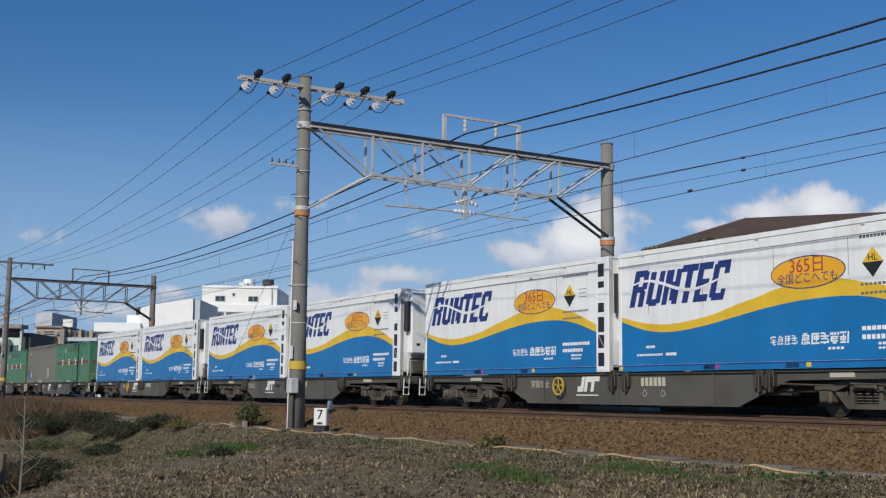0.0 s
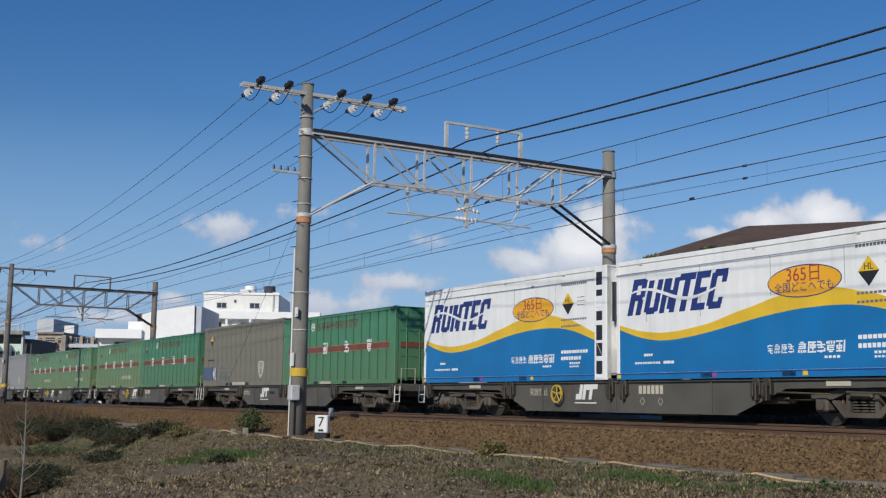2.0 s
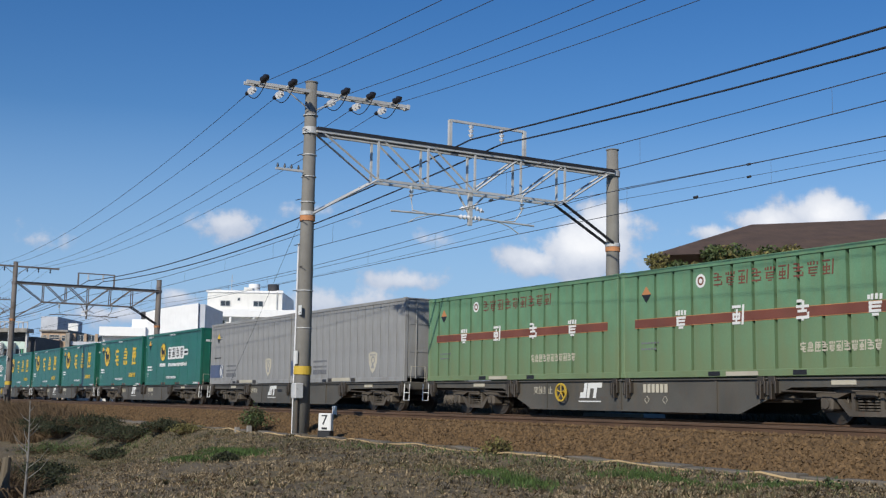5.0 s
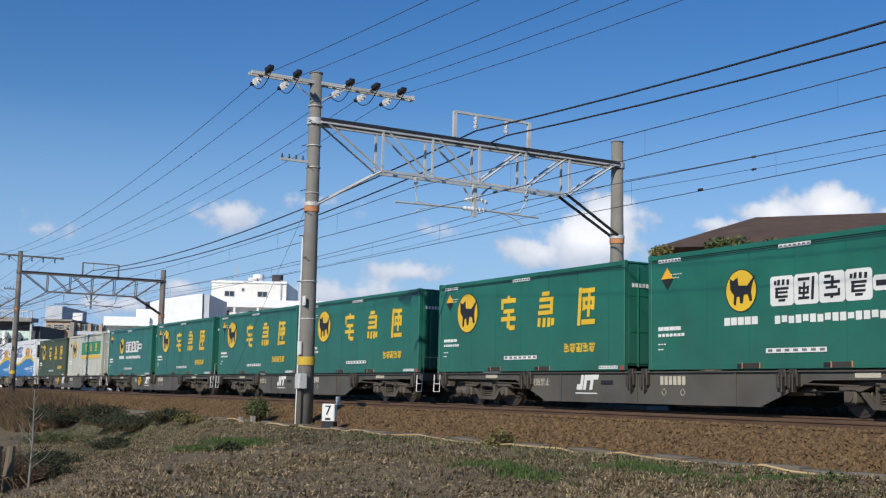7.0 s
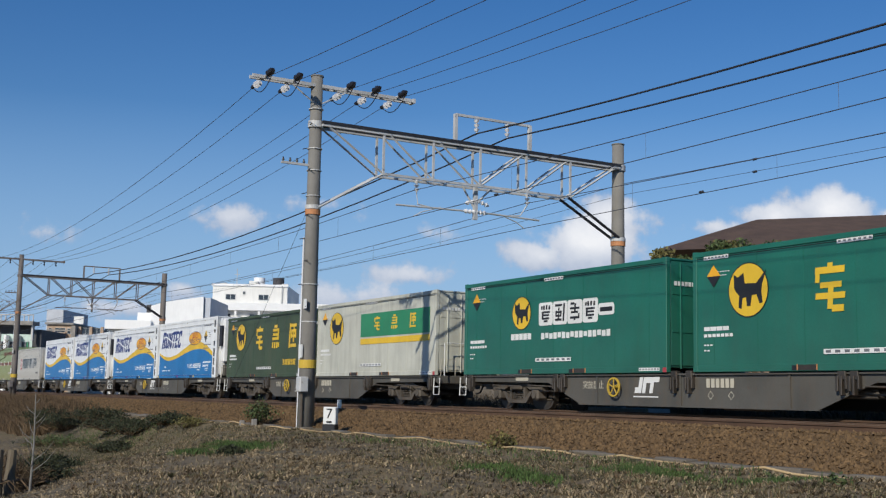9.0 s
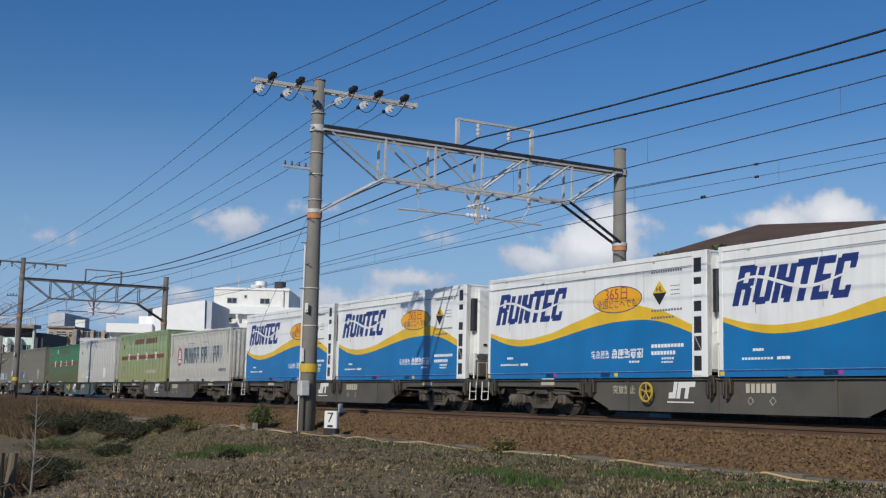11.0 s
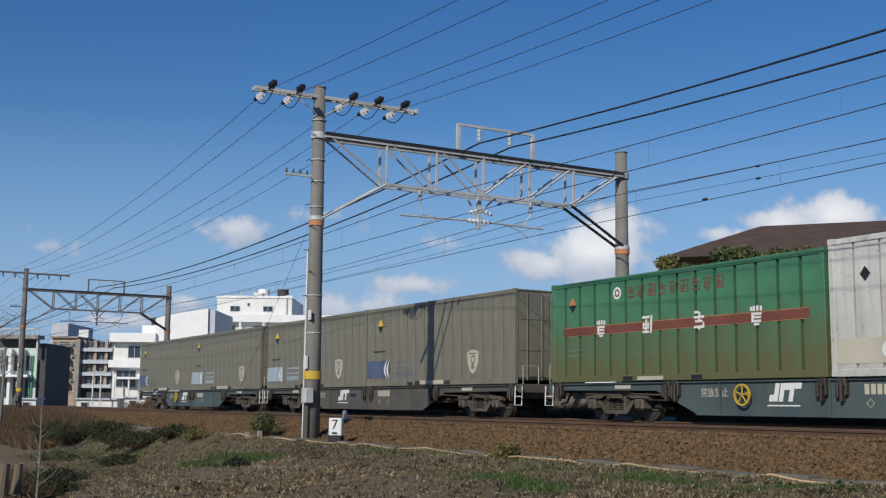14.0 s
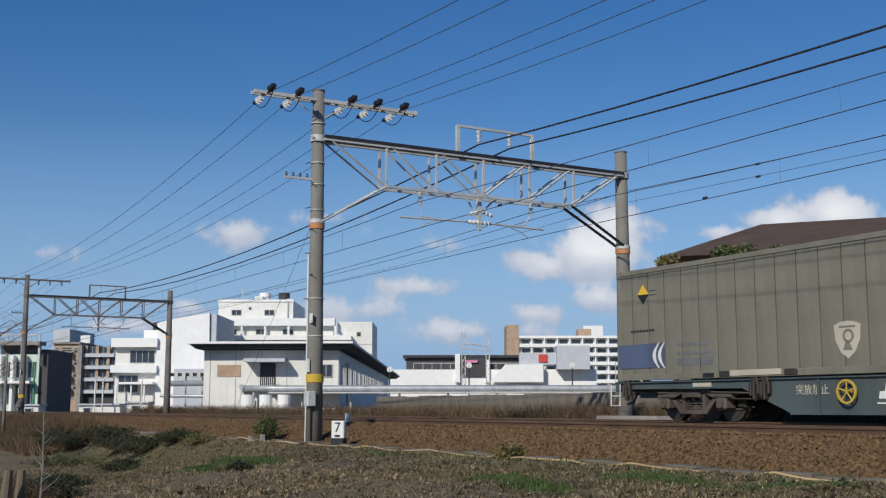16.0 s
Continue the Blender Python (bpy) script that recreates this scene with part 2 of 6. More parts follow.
def earth():
    """Bank soil: tan litter, grey weathered patches, mossy green stains and dark bare earth, speckled."""
    m = bpy.data.materials.new("bank_soil")
    m.use_nodes = True
    nt = m.node_tree
    n = nt.nodes
    p = n["Principled BSDF"]
    tc = n.new("ShaderNodeTexCoord")

    def nz(sc, detail, off=0.0):
        mp = n.new("ShaderNodeMapping")
        mp.inputs["Location"].default_value = (off, off * 0.7, off)
        link(nt, tc.outputs["Object"], mp.inputs["Vector"])
        x = n.new("ShaderNodeTexNoise")
        x.inputs["Scale"].default_value, x.inputs["Detail"].default_value, x.inputs["Roughness"].default_value = sc, detail, 0.62
        link(nt, mp.outputs[0], x.inputs["Vector"])
        return x.outputs[0]

    def blend(c, col, src, lo, hi, top):
        r = n.new("ShaderNodeMapRange")
        r.inputs[1].default_value, r.inputs[2].default_value, r.inputs[4].default_value = lo, hi, top
        link(nt, src, r.inputs[0])
        x = n.new("ShaderNodeMix")
        x.data_type = "RGBA"
        link(nt, r.outputs[0], x.inputs["Factor"])
        if isinstance(c, tuple):
            x.inputs["A"].default_value = (*c, 1)
        else:
            link(nt, c, x.inputs["A"])
        x.inputs["B"].default_value = (*col, 1)
        return x.outputs["Result"]
    c = blend((0.166, 0.126, 0.070), (0.124, 0.101, 0.068), nz(0.35, 4), 0.42, 0.60, 0.9)
    c = blend(c, (0.082, 0.080, 0.040), nz(0.28, 5, 7.0), 0.52, 0.68, 0.6)
    c = blend(c, (0.20, 0.155, 0.09), nz(9.0, 6, 3.0), 0.52, 0.70, 0.75)
    c = blend(c, (0.045, 0.036, 0.024), nz(6.0, 6, 11.0), 0.52, 0.68, 0.8)
    link(nt, c, p.inputs["Base Color"])
    p.inputs["Roughness"].default_value = 0.97
    b = n.new("ShaderNodeBump")
    b.inputs["Strength"].default_value, b.inputs["Distance"].default_value = 0.9, 0.05
    link(nt, nz(14.0, 6, 5.0), b.inputs["Height"])
    link(nt, b.outputs[0], p.inputs["Normal"])
    return m


M["soil"] = earth()


# ---------------------------------------------------------------- mesh building
class Shape:
    """Vertices and faces of one part."""

    def __init__(self):
        self.v, self.f = [], []

    def add(self, v, f, m=None):
        o = len(self.v)
        self.v += [tuple(m @ Vector(p)) for p in v] if m else [tuple(p) for p in v]
        self.f += [tuple(o + i for i in q) for q in f]
        return self

    def box(self, x0, y0, z0, x1, y1, z1, c=0.0, m=None):
        """A box between two corners; c: chamfer of its edges."""
        if not c:
            v = [(x, y, z) for x in (x0, x1) for y in (y0, y1) for z in (z0, z1)]
            f = [(0, 1, 3, 2), (4, 6, 7, 5), (0, 4, 5, 1), (2, 3, 7, 6), (0, 2, 6, 4), (1, 5, 7, 3)]
            return self.add(v, f, m)
        bm = bmesh.new()
        bmesh.ops.create_cube(bm, size=1)
        for q in bm.verts:
            q.co = ((x0 + x1) / 2 + q.co.x * (x1 - x0), (y0 + y1) / 2 + q.co.y * (y1 - y0), (z0 + z1) / 2 + q.co.z * (z1 - z0))
        bmesh.ops.bevel(bm, geom=bm.edges[:], offset=c, segments=1, affect="EDGES")
        bm.verts.index_update()
        v, f = [q.co.copy() for q in bm.verts], [tuple(k.index for k in q.verts) for q in bm.faces]
        bm.free()
        return self.add(v, f, m)

    def tube(self, pts, r, n=8, r2=None, caps=True):
        """A tube through points, from radius r to r2."""
        pts = [Vector(p) for p in pts]
        o = len(self.v)
        for i, p in enumerate(pts):
            d = (pts[min(i + 1, len(pts) - 1)] - pts[max(i - 1, 0)]).normalized()
            a = d.cross(Vector((0, 0, 1)) if abs(d.z) < 0.9 else Vector((1, 0, 0))).normalized()
            b = d.cross(a)
            rr = r if r2 is None else r + (r2 - r) * i / (len(pts) - 1)
            for k in range(n):
                t = 2 * math.pi * k / n
                self.v.append(tuple(p + a * rr * math.cos(t) + b * rr * math.sin(t)))
        for i in range(len(pts) - 1):
            for k in range(n):
                q = (k + 1) % n
                self.f.append((o + i * n + k, o + i * n + q, o + i * n + n + q, o + i * n + n + k))
        if caps:
            self.f.append(tuple(o + k for k in range(n - 1, -1, -1)))
            self.f.append(tuple(o + (len(pts) - 1) * n + k for k in range(n)))
        return self

    def prism(self, pts, y0, y1, m=None):
        """A polygon in the x-z plane, drawn from y0 (front) to y1."""
        n = len(pts)
        v = [(x, y0, z) for x, z in pts] + [(x, y1, z) for x, z in pts]
        f = [tuple(range(n)), tuple(range(2 * n - 1, n - 1, -1))] + [((i + 1) % n, i, n + i, n + (i + 1) % n) for i in range(n)]
        return self.add(v, f, m)

    def disc(self, x, z, rx, rz, y0, y1, n=28):
        return self.prism([(x + rx * math.cos(2 * math.pi * k / n), z + rz * math.sin(2 * math.pi * k / n)) for k in range(n)], y0, y1)

    def ring(self, x, z, r0, r1, y0, y1, n=20):
        o = len(self.v)
        for k in range(n):
            t = 2 * math.pi * k / n
            self.v += [(x + r * math.cos(t), y, z + r * math.sin(t)) for r, y in ((r0, y0), (r1, y0), (r1, y1), (r0, y1))]
        for k in range(n):
            a, b = o + 4 * k, o + 4 * ((k + 1) % n)
            self.f += [(a + i, a + (i + 1) % 4, b + (i + 1) % 4, b + i) for i in range(4)]
        return self


def part(name, sh, material, parent=None, label="", smooth=False):
    me = bpy.data.meshes.new(name)
    me.from_pydata(sh.v, [], sh.f)
    me.materials.append(material)
    if smooth:
        me.polygons.foreach_set("use_smooth", [True] * len(me.polygons))
    me.update()
    bm = bmesh.new()
    bm.from_mesh(me)
    bmesh.ops.recalc_face_normals(bm, faces=bm.faces[:])
    bm.to_mesh(me)
    bm.free()
    ob = new(name, me)
    if parent:
        ob.parent = parent
    if label:
        ob["label"] = label
    return ob


def thing(name, label, category, group="", kind="", at=(0, 0, 0)):
    ob = new(name)
    ob.empty_display_size = 0.3
    ob.matrix_basis = Matrix.Translation(at)
    return tagged(ob, label, category, group, kind)


def lettering(words, size, material, parent, m, name="lettering", deep=0.004):
    """Words in the built-in font, as a mesh under parent."""
    cu = bpy.data.curves.new(name, "FONT")
    cu.body, cu.size, cu.extrude, cu.align_x, cu.align_y = words, size, deep, "CENTER", "CENTER"
    tmp = new("tmp", cu)
    me = bpy.data.meshes.new_from_object(tmp.evaluated_get(bpy.context.evaluated_depsgraph_get()))
    bpy.data.objects.remove(tmp)
    me.materials.clear()
    me.materials.append(material)
    ob = new(name, me)
    ob.parent = parent
    ob.matrix_basis = m
    return ob


# ---------------------------------------------------------------- ground and line
def smooth(t):
    t = max(0.0, min(1.0, t))
    return t * t * (3 - 2 * t)


def ground_z(x, y):
    if y > 12.4:
        z = -0.62 + 0.2 * smooth((y - 25.0) / 2.0)
    else:
        z = -0.62 - 0.058 * max(0.0, 11.3 - y)
        s = -0.475 * (x + 27.9) - 0.88 * (y - 11.1)
        z -= 0.95 * smooth(s / 6.0) * (1 - smooth((y - 9.8) / 2.2)) * (1 - 0.5 * smooth((-x - 60) / 25))
    near = 1.0 if abs(x) < 130 and abs(y) < 40 else 0.0
    z += near * (0.09 * noise.noise((x * 0.7, y * 0.7, 0)) + 0.05 * noise.noise((x * 1.9, y * 1.9, 2)) + 0.035 * noise.noise((x * 4.3, y * 4.3, 4)))
    return z


def make_ground():
    def steps(a, b, d, far):
        mid = list(np.arange(a, b + 1e-6, d))
        out = [40, 120, 350, 900, 2200, far]
        return [a - o for o in reversed(out)] + mid + [b + o for o in out]
    xs, ys = steps(-110, 6, 0.3, 4200), steps(-6, 30, 0.25, 4200)
    sh = Shape()
    sh.v = [(x, y, ground_z(x, y)) for x in xs for y in ys]
    n = len(ys)
    sh.f = [(i * n + j, (i + 1) * n + j, (i + 1) * n + j + 1, i * n + j + 1) for i in range(len(xs) - 1) for j in range(n - 1)]
    ob = part("ground", sh, M["soil"], smooth=True)
    tagged(ob, "dry grassy earth bank beside the railway line", "ground", kind="structure")


make_ground()
NEAR_Y, FAR_Y, FACE_Y = 15.49, 19.29, 18.04
X0, X1 = -240.0, 30.0


def bed_z(y):
    """Height of the ballast across the line."""
    if y < 13.85:
        return -0.66 + (y - 12.35) / 1.5 * 0.50
    if y > 21.2:
        return -0.16 - (y - 21.2) / 1.5 * 0.46
    return -0.16 - 0.03 * math.cos((y - NEAR_Y) / 3.8 * 2 * math.pi)


def make_line():
    sh = Shape()
    ys = [12.35, 12.7, 13.1, 13.5, 13.85, 14.3, 14.7, 15.1, 15.5, 15.9, 16.3, 16.8, 17.4, 18.0, 18.6, 19.3, 20.0, 20.6, 21.2, 21.7, 22.2, 22.7]
    xs = [X0, -150] + list(np.arange(-110, 10, 0.3)) + [X1]
    sh.v = [(x, y, bed_z(y) + 0.02 * noise.noise((x * 2.3, y * 2.3, 9))) for x in xs for y in ys]
    n = len(ys)
    sh.f = [(i * n + j, (i + 1) * n + j, (i + 1) * n + j + 1, i * n + j + 1) for i in range(len(xs) - 1) for j in range(n - 1)]
    tagged(part("ballast_bed", sh, M["ballast"]), "rust-brown crushed stone ballast bed under two tracks", "ballast", kind="structure")
    # loose stones on the shoulder and between the rails of the open track
    rs = np.random.RandomState(4)
    base = np.array([(1, 0, 0), (-1, 0, 0), (0, 1, 0), (0, -1, 0), (0, 0, 1), (0, 0, -1)], float)
    tri = np.array([(0, 2, 4), (2, 1, 4), (1, 3, 4), (3, 0, 4), (2, 0, 5), (1, 2, 5), (3, 1, 5), (0, 3, 5)])
    v, f, o = [], [], 0
    for k in range(60000):
        x = -7 - 66 * rs.rand() ** 1.35
        y = 12.3 + 1.85 * rs.rand() if k % 6 else 14.2 + 2.6 * rs.rand()
        s = 0.018 + 0.024 * rs.rand()
        p = base * s * (0.65 + 0.7 * rs.rand(6, 3)) + rs.randn(6, 3) * s * 0.28
        p += (x, y, bed_z(y) + s * 0.55)
        v.append(p)
        f.append(tri + o)
        o += 6
    me = bpy.data.meshes.new("ballast_stones")
    me.from_pydata(np.concatenate(v).tolist(), [], np.concatenate(f).tolist())
    me.materials.append(M["stone"])
    tagged(new("ballast_stones", me), "loose rusty ballast stones on the track shoulder", "ballast", kind="stuff")
    for yc, nm in ((NEAR_Y, "open track"), (FAR_Y, "occupied track")):
        tr = thing("railway_track", "narrow-gauge railway track with rusty rails, " + nm, "railway track", kind="structure")
        prof = [(-0.063, -0.153), (0.063, -0.153), (0.063, -0.140), (0.010, -0.125), (0.010, -0.045), (0.032, -0.035), (0.032, -0.004), (-0.032, -0.004), (-0.032, -0.035), (-0.010, -0.045), (-0.010, -0.125), (-0.063, -0.140)]
        for sgn in (-1, 1):
            y = yc + sgn * 0.566
            sh = Shape()
            n = len(prof)
            sh.v = [(x, y + a, b) for x in (X0, X1) for a, b in prof]
            sh.f = [(i, (i + 1) % n, n + (i + 1) % n, n + i) for i in range(n)]
            r = part("rail", sh, M["rail"], tr)
            part("rail_head", Shape().box(X0, y - 0.03, -0.004, X1, y + 0.03, 0.0), M["railtop"], r, "worn shiny running surface")
        sl = Shape().box(-0.12, -1.0, -0.33, 0.12, 1.0, -0.157, 0.02)
        me = None
        for i in range(150):
            x = -8 - 0.6 * i
            if me is None:
                ob = part("sleeper", sl, M["sleeper"], tr)
                me = ob.data
            else:
                ob = new("sleeper", me)
                ob.parent = tr
            ob.location = (x, yc, 0)
    # trough lids along the foot of the shoulder, and a loose rope beside them
    tg = thing("cable_trough", "row of grey concrete cable trough lids at the ballast foot", "cable trough", kind="structure")
    me = None
    for i in range(84):
        x = -7 - 0.75 * i
        if me is None:
            ob = part("trough_lid", Shape().box(-0.36, -0.13, -0.06, 0.36, 0.13, 0.03, 0.012), M["lid"], tg)
            me = ob.data
        else:
            ob = new("trough_lid", me)
            ob.parent = tg
        ob.matrix_basis = pose(x, 12.12 + 0.03 * math.sin(i * 1.7), -0.60 + 0.02 * math.sin(i * 2.3), 2 * math.sin(i), 1.5 * math.sin(i * 3.1), 2.0 * math.sin(i * 1.3))
    sh = Shape()
    sh.tube([(-10 - 0.5 * i, 11.66 + 0.035 * math.sin(i * 0.31) + 0.02 * math.sin(i * 0.83), ground_z(-10 - 0.5 * i, 11.62) + 0.035 + 0.02 * math.sin(i * 0.9)) for i in range(64)], 0.02, 6)
    tagged(part("rope", sh, M["rope"], smooth=True), "loose tan rope lying on the ground along the trough", "rope")


make_line()


# ---------------------------------------------------------------- overhead line
SPANS = (-119.0, -73.8, -28.57, 17.0)


def insulator(parent, p, d, n=3, r=0.075, material="porcelain", name="insulator"):
    """A string of sheds from p along d."""
    p, d = Vector(p), Vector(d)
    sh = Shape()
    L = d.length
    u = d.normalized()
    sh.tube([p, p + d], 0.022, 6)
    for i in range(n):
        c = p + u * L * (i + 0.6) / (n + 0.2)
        w = L / (n + 0.2) * 0.30
        sh.tube([c - u * w, c + u * w], r, 10, r * 0.55)
    return part(name, sh, M[material], parent, smooth=False)


def gantry(xg, full):
    g = thing("catenary_gantry", "concrete-pole lattice gantry spanning two tracks, with insulators", "catenary gantry", "gantries over the line", at=(xg, 0, 0))
    steel, stone = (M["galv"], M["pole"]) if full else (M["oldsteel"], M["oldpole"])
    yn, yf = 12.41, 22.86
    for nm, y, top, base, r in (("near", yn, 8.93, -0.75, 0.20), ("far", yf, 8.35, -0.7, 0.225)):
        p = part("pole", Shape().tube([(0, y, base), (0, y, 2), (0, y, 5), (0, y, top)], r + 0.03, 20, r - 0.04), stone, g, "round weathered concrete pole", smooth=True)
        part("pole_cap", Shape().tube([(0, y, top), (0, y, top + 0.03)], r - 0.02, 20), stone, p)
        part("sleeve", Shape().tube([(0, y, 5.10), (0, y, 5.24)], r + 0.008, 20), M["sleeve"], p, "orange clamp band")
        for za, zb in ((7.5, 7.68), (5.25, 5.36)):
            part("clamp", Shape().tube([(0, y, za), (0, y, zb)], r + 0.012, 20), steel, p)
        if nm == "near":
            part("yellow_band", Shape().tube([(0, y, 0.98), (0, y, 1.2)], r + 0.038, 20), M["band"], p, "yellow painted band")
            part("number_plate", Shape().box(-0.03, y - r - 0.06, 1.25, 0.16, y - r - 0.02, 1.6), M["plate"], p, "small white number plate")
            part("junction_box", Shape().box(0.06, y - r - 0.14, 0.35, 0.34, y - r + 0.1, 0.75, 0.02), steel, p, "grey junction box")
            part("conduit", Shape().tube([(0.2, y - r - 0.02, 0.35), (0.2, y - r - 0.02, -0.75)], 0.04, 8), M["bogie"], p)
            part("conduit", Shape().tube([(-0.19, y - 0.15, 4.5), (-0.2, y - 0.16, -0.75)], 0.025, 8), M["porcelain"], p)
            part("plate", Shape().box(0.1, y - 0.22, 2.55, 0.28, y - 0.2, 2.8), M["plate"], p)
            for k in range(9):
                part("pole_step", Shape().tube([(-0.05, y - r + 0.02, 2.6 + 0.62 * k), (-0.3 if k % 2 else 0.27, y - r - 0.02, 2.6 + 0.62 * k)], 0.012, 5), M["wire"], p)
            for zz in (6.9, 6.3, 5.6, 8.0, 3.2, 2.2):
                part("strap", Shape().tube([(0, y, zz), (0, y, zz + 0.025)], r + (0.004 if zz > 5 else 0.022), 16), steel, p)
    # lattice beam: top and bottom chord pairs with verticals and diagonals
    zt, zb = 7.62, 6.42
    for dx in (-0.22, 0.22):
        tc = part("top_chord", Shape().box(dx - 0.04, yn + 0.1, zt - 0.09, dx + 0.04, yf - 0.1, zt - 0.03), steel, g)
        # plain dark strip along the chord's upper edge
        part("chord_strip", Shape().box(dx - 0.055, yn + 0.1, zt - 0.03, dx + 0.055, yf - 0.1, zt + 0.06), M["wire"], tc, "dark strip on the top chord")
        part("bottom_chord", Shape().box(dx - 0.03, 14.35, zb - 0.035, dx + 0.03, 20.85, zb + 0.035), steel, g)
        nodes = (14.40, 16.0, 17.58, 19.2, 20.83)
        for i, y in enumerate(nodes):
            part("upright", Shape().box(dx - 0.025, y - 0.03, zb, dx + 0.025, y + 0.03, zt), steel, g)
        dia = [((12.6, zt), (14.4, zb)), ((14.5, zt), (16.0, zb)), ((16.1, zt), (17.58, zb)), ((19.2, zt), (17.58, zb)), ((20.83, zt), (19.2, zb)), ((22.7, zt), (20.83, zb))]
        for (a, za), (b, zb2) in dia:
            part("diagonal", Shape().tube([(dx, a, za), (dx, b, zb2)], 0.032, 4), steel, g)
        part("knee_brace", Shape().tube([(dx, 14.4, zb), (dx * 0.8, 12.5, 5.3)], 0.035, 6), steel, g)
        part("knee_brace", Shape().tube([(dx, 20.75, zb), (dx * 0.8, 22.75, 5.35)], 0.045, 6), M["wire"], g, "dark steel brace")
    # frame on the beam
    for y in (16.84, 19.46):
        part("upright", Shape().box(-0.05, y - 0.05, zt, 0.05, y + 0.05, 8.52), steel, g)
    part("crossbar", Shape().box(-0.035, 16.84, 8.47, 0.035, 19.46, 8.54), steel, g)
    for y in (17.56, 18.64):
        insulator(g, (0, y, 8.47), (0, 0, -0.42), 3, 0.085, "porcelain")
    # crossarm with line insulators
    for dx in (-0.1, 0.1):
        part("crossarm", Shape().box(dx - 0.03, 10.5, 8.62, dx + 0.03, 15.4, 8.71), steel, g)
    for k in range(7):
        part("arm_tie", Shape().box(-0.07, 10.75 + 0.72 * k, 8.64, 0.07, 10.82 + 0.72 * k, 8.69), steel, g)
    part("end_plate", Shape().box(-0.14, 15.34, 8.6, 0.14, 15.42, 8.73), steel, g)
    part("arm_brace", Shape().tube([(0.1, 11.6, 8.62), (0.1, 12.4, 8.1)], 0.02, 5).tube([(0.1, 13.3, 8.62), (0.1, 12.4, 8.1)], 0.02, 5), steel, g)
    for y in ARM_Y:
        if full:
            insulator(g, (0.30, y, 8.70), (0.42, 0, 0.03), 2, 0.10, "blackins")
            part("link", Shape().tube([(0.1, y, 8.69), (0.32, y, 8.70)], 0.03, 6), steel, g)
            iw = insulator(g, (-0.30, y, 8.60), (-0.40, 0, -0.01), 2, 0.10, "porcelain")
            part("clamp_end", Shape().tube([(-0.70, y, 8.60), (-0.84, y, 8.59)], 0.055, 8), M["blackins"], iw, "dark end clamp")
            part("jumper", Shape().tube([(0.76 - 0.16 * i, y, 8.73 - 0.014 * i - 0.34 * math.sin(math.pi * i / 10)) for i in range(11)], 0.013, 5), M["wire"], g)
        else:
            insulator(g, (0.0, y, 8.62), (0, 0, -0.3), 2, 0.07, "blackins")
    part("side_arm", Shape().box(-0.03, 11.45, 6.42, 0.03, 12.3, 6.48), steel, g)
    for y in (11.5, 11.7, 11.9, 12.1):
        insulator(g, (0, y, 6.48), (0, 0, 0.12), 1, 0.04, "blackins")
    # contact-wire registration hung from the beam
    part("drop_post", Shape().box(-0.05, 17.5, 5.45, 0.05, 17.62, zb), steel, g)
    part("drop_brace", Shape().tube([(0, 17.1, zb), (0, 17.55, 5.75)], 0.03, 6).tube([(0, 18.1, zb), (0, 17.55, 5.9)], 0.03, 6), steel, g)
    for s, yc in ((-1, NEAR_Y), (1, FAR_Y)):
        insulator(g, (0, yc + 0.1, zb), (0, 0, -0.36), 3, 0.08, "porcelain")
        part("hanger", Shape().tube([(0, yc + 0.1, zb - 0.36), (0, yc - 0.15 * s, 5.72), (0, yc + 0.7 * -s, 5.66)], 0.02, 6), steel, g)
        part("registration_pipe", Shape().tube([(0, 17.56 + 0.35 * s, 5.68), (0, yc + 0.55 * s, 5.64)], 0.028, 8), steel, g)
        insulator(g, (0, 17.56, 5.68), (0, 0.42 * s, 0.0), 3, 0.075, "porcelain")
        insulator(g, (0, 17.62, 6.02), (0, 0.42 * s, -0.12), 3, 0.07, "porcelain")
        part("steady_arm", Shape().tube([(0, yc + 0.9 * -s, 5.70), (0, yc - 0.3 * s, 5.52), (0, yc, 5.35)], 0.016, 6), steel, g)
    return g


ARM_Y = (10.86, 11.66, 13.22, 14.0, 14.82)
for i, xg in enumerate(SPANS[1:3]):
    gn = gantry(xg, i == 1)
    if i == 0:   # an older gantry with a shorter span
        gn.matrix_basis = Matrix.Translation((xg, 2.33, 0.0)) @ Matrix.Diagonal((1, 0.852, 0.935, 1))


def wire(y, z, sag, r, name, label, old=True):
    """One wire along the line, hung at every gantry; the older gantries hold it lower and a little inward."""
    ends = [(y, z)] * 4
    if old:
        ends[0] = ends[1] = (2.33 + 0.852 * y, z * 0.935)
    pts = []
    for (a, (ya, za)), (b, (yb, zb)) in zip(zip(SPANS[:-1], ends[:-1]), zip(SPANS[1:], ends[1:])):
        for i in range(14):
            t = i / 14
            pts.append((a + (b - a) * t, ya + (yb - ya) * t, za + (zb - za) * t - 4 * sag * t * (1 - t)))
    pts.append((SPANS[-1], y, z))
    tagged(part(name, Shape().tube(pts, r, 5), M["wire" if r > 0.011 else "thinwire"], smooth=True), label, "overhead wire", "wires over the line")


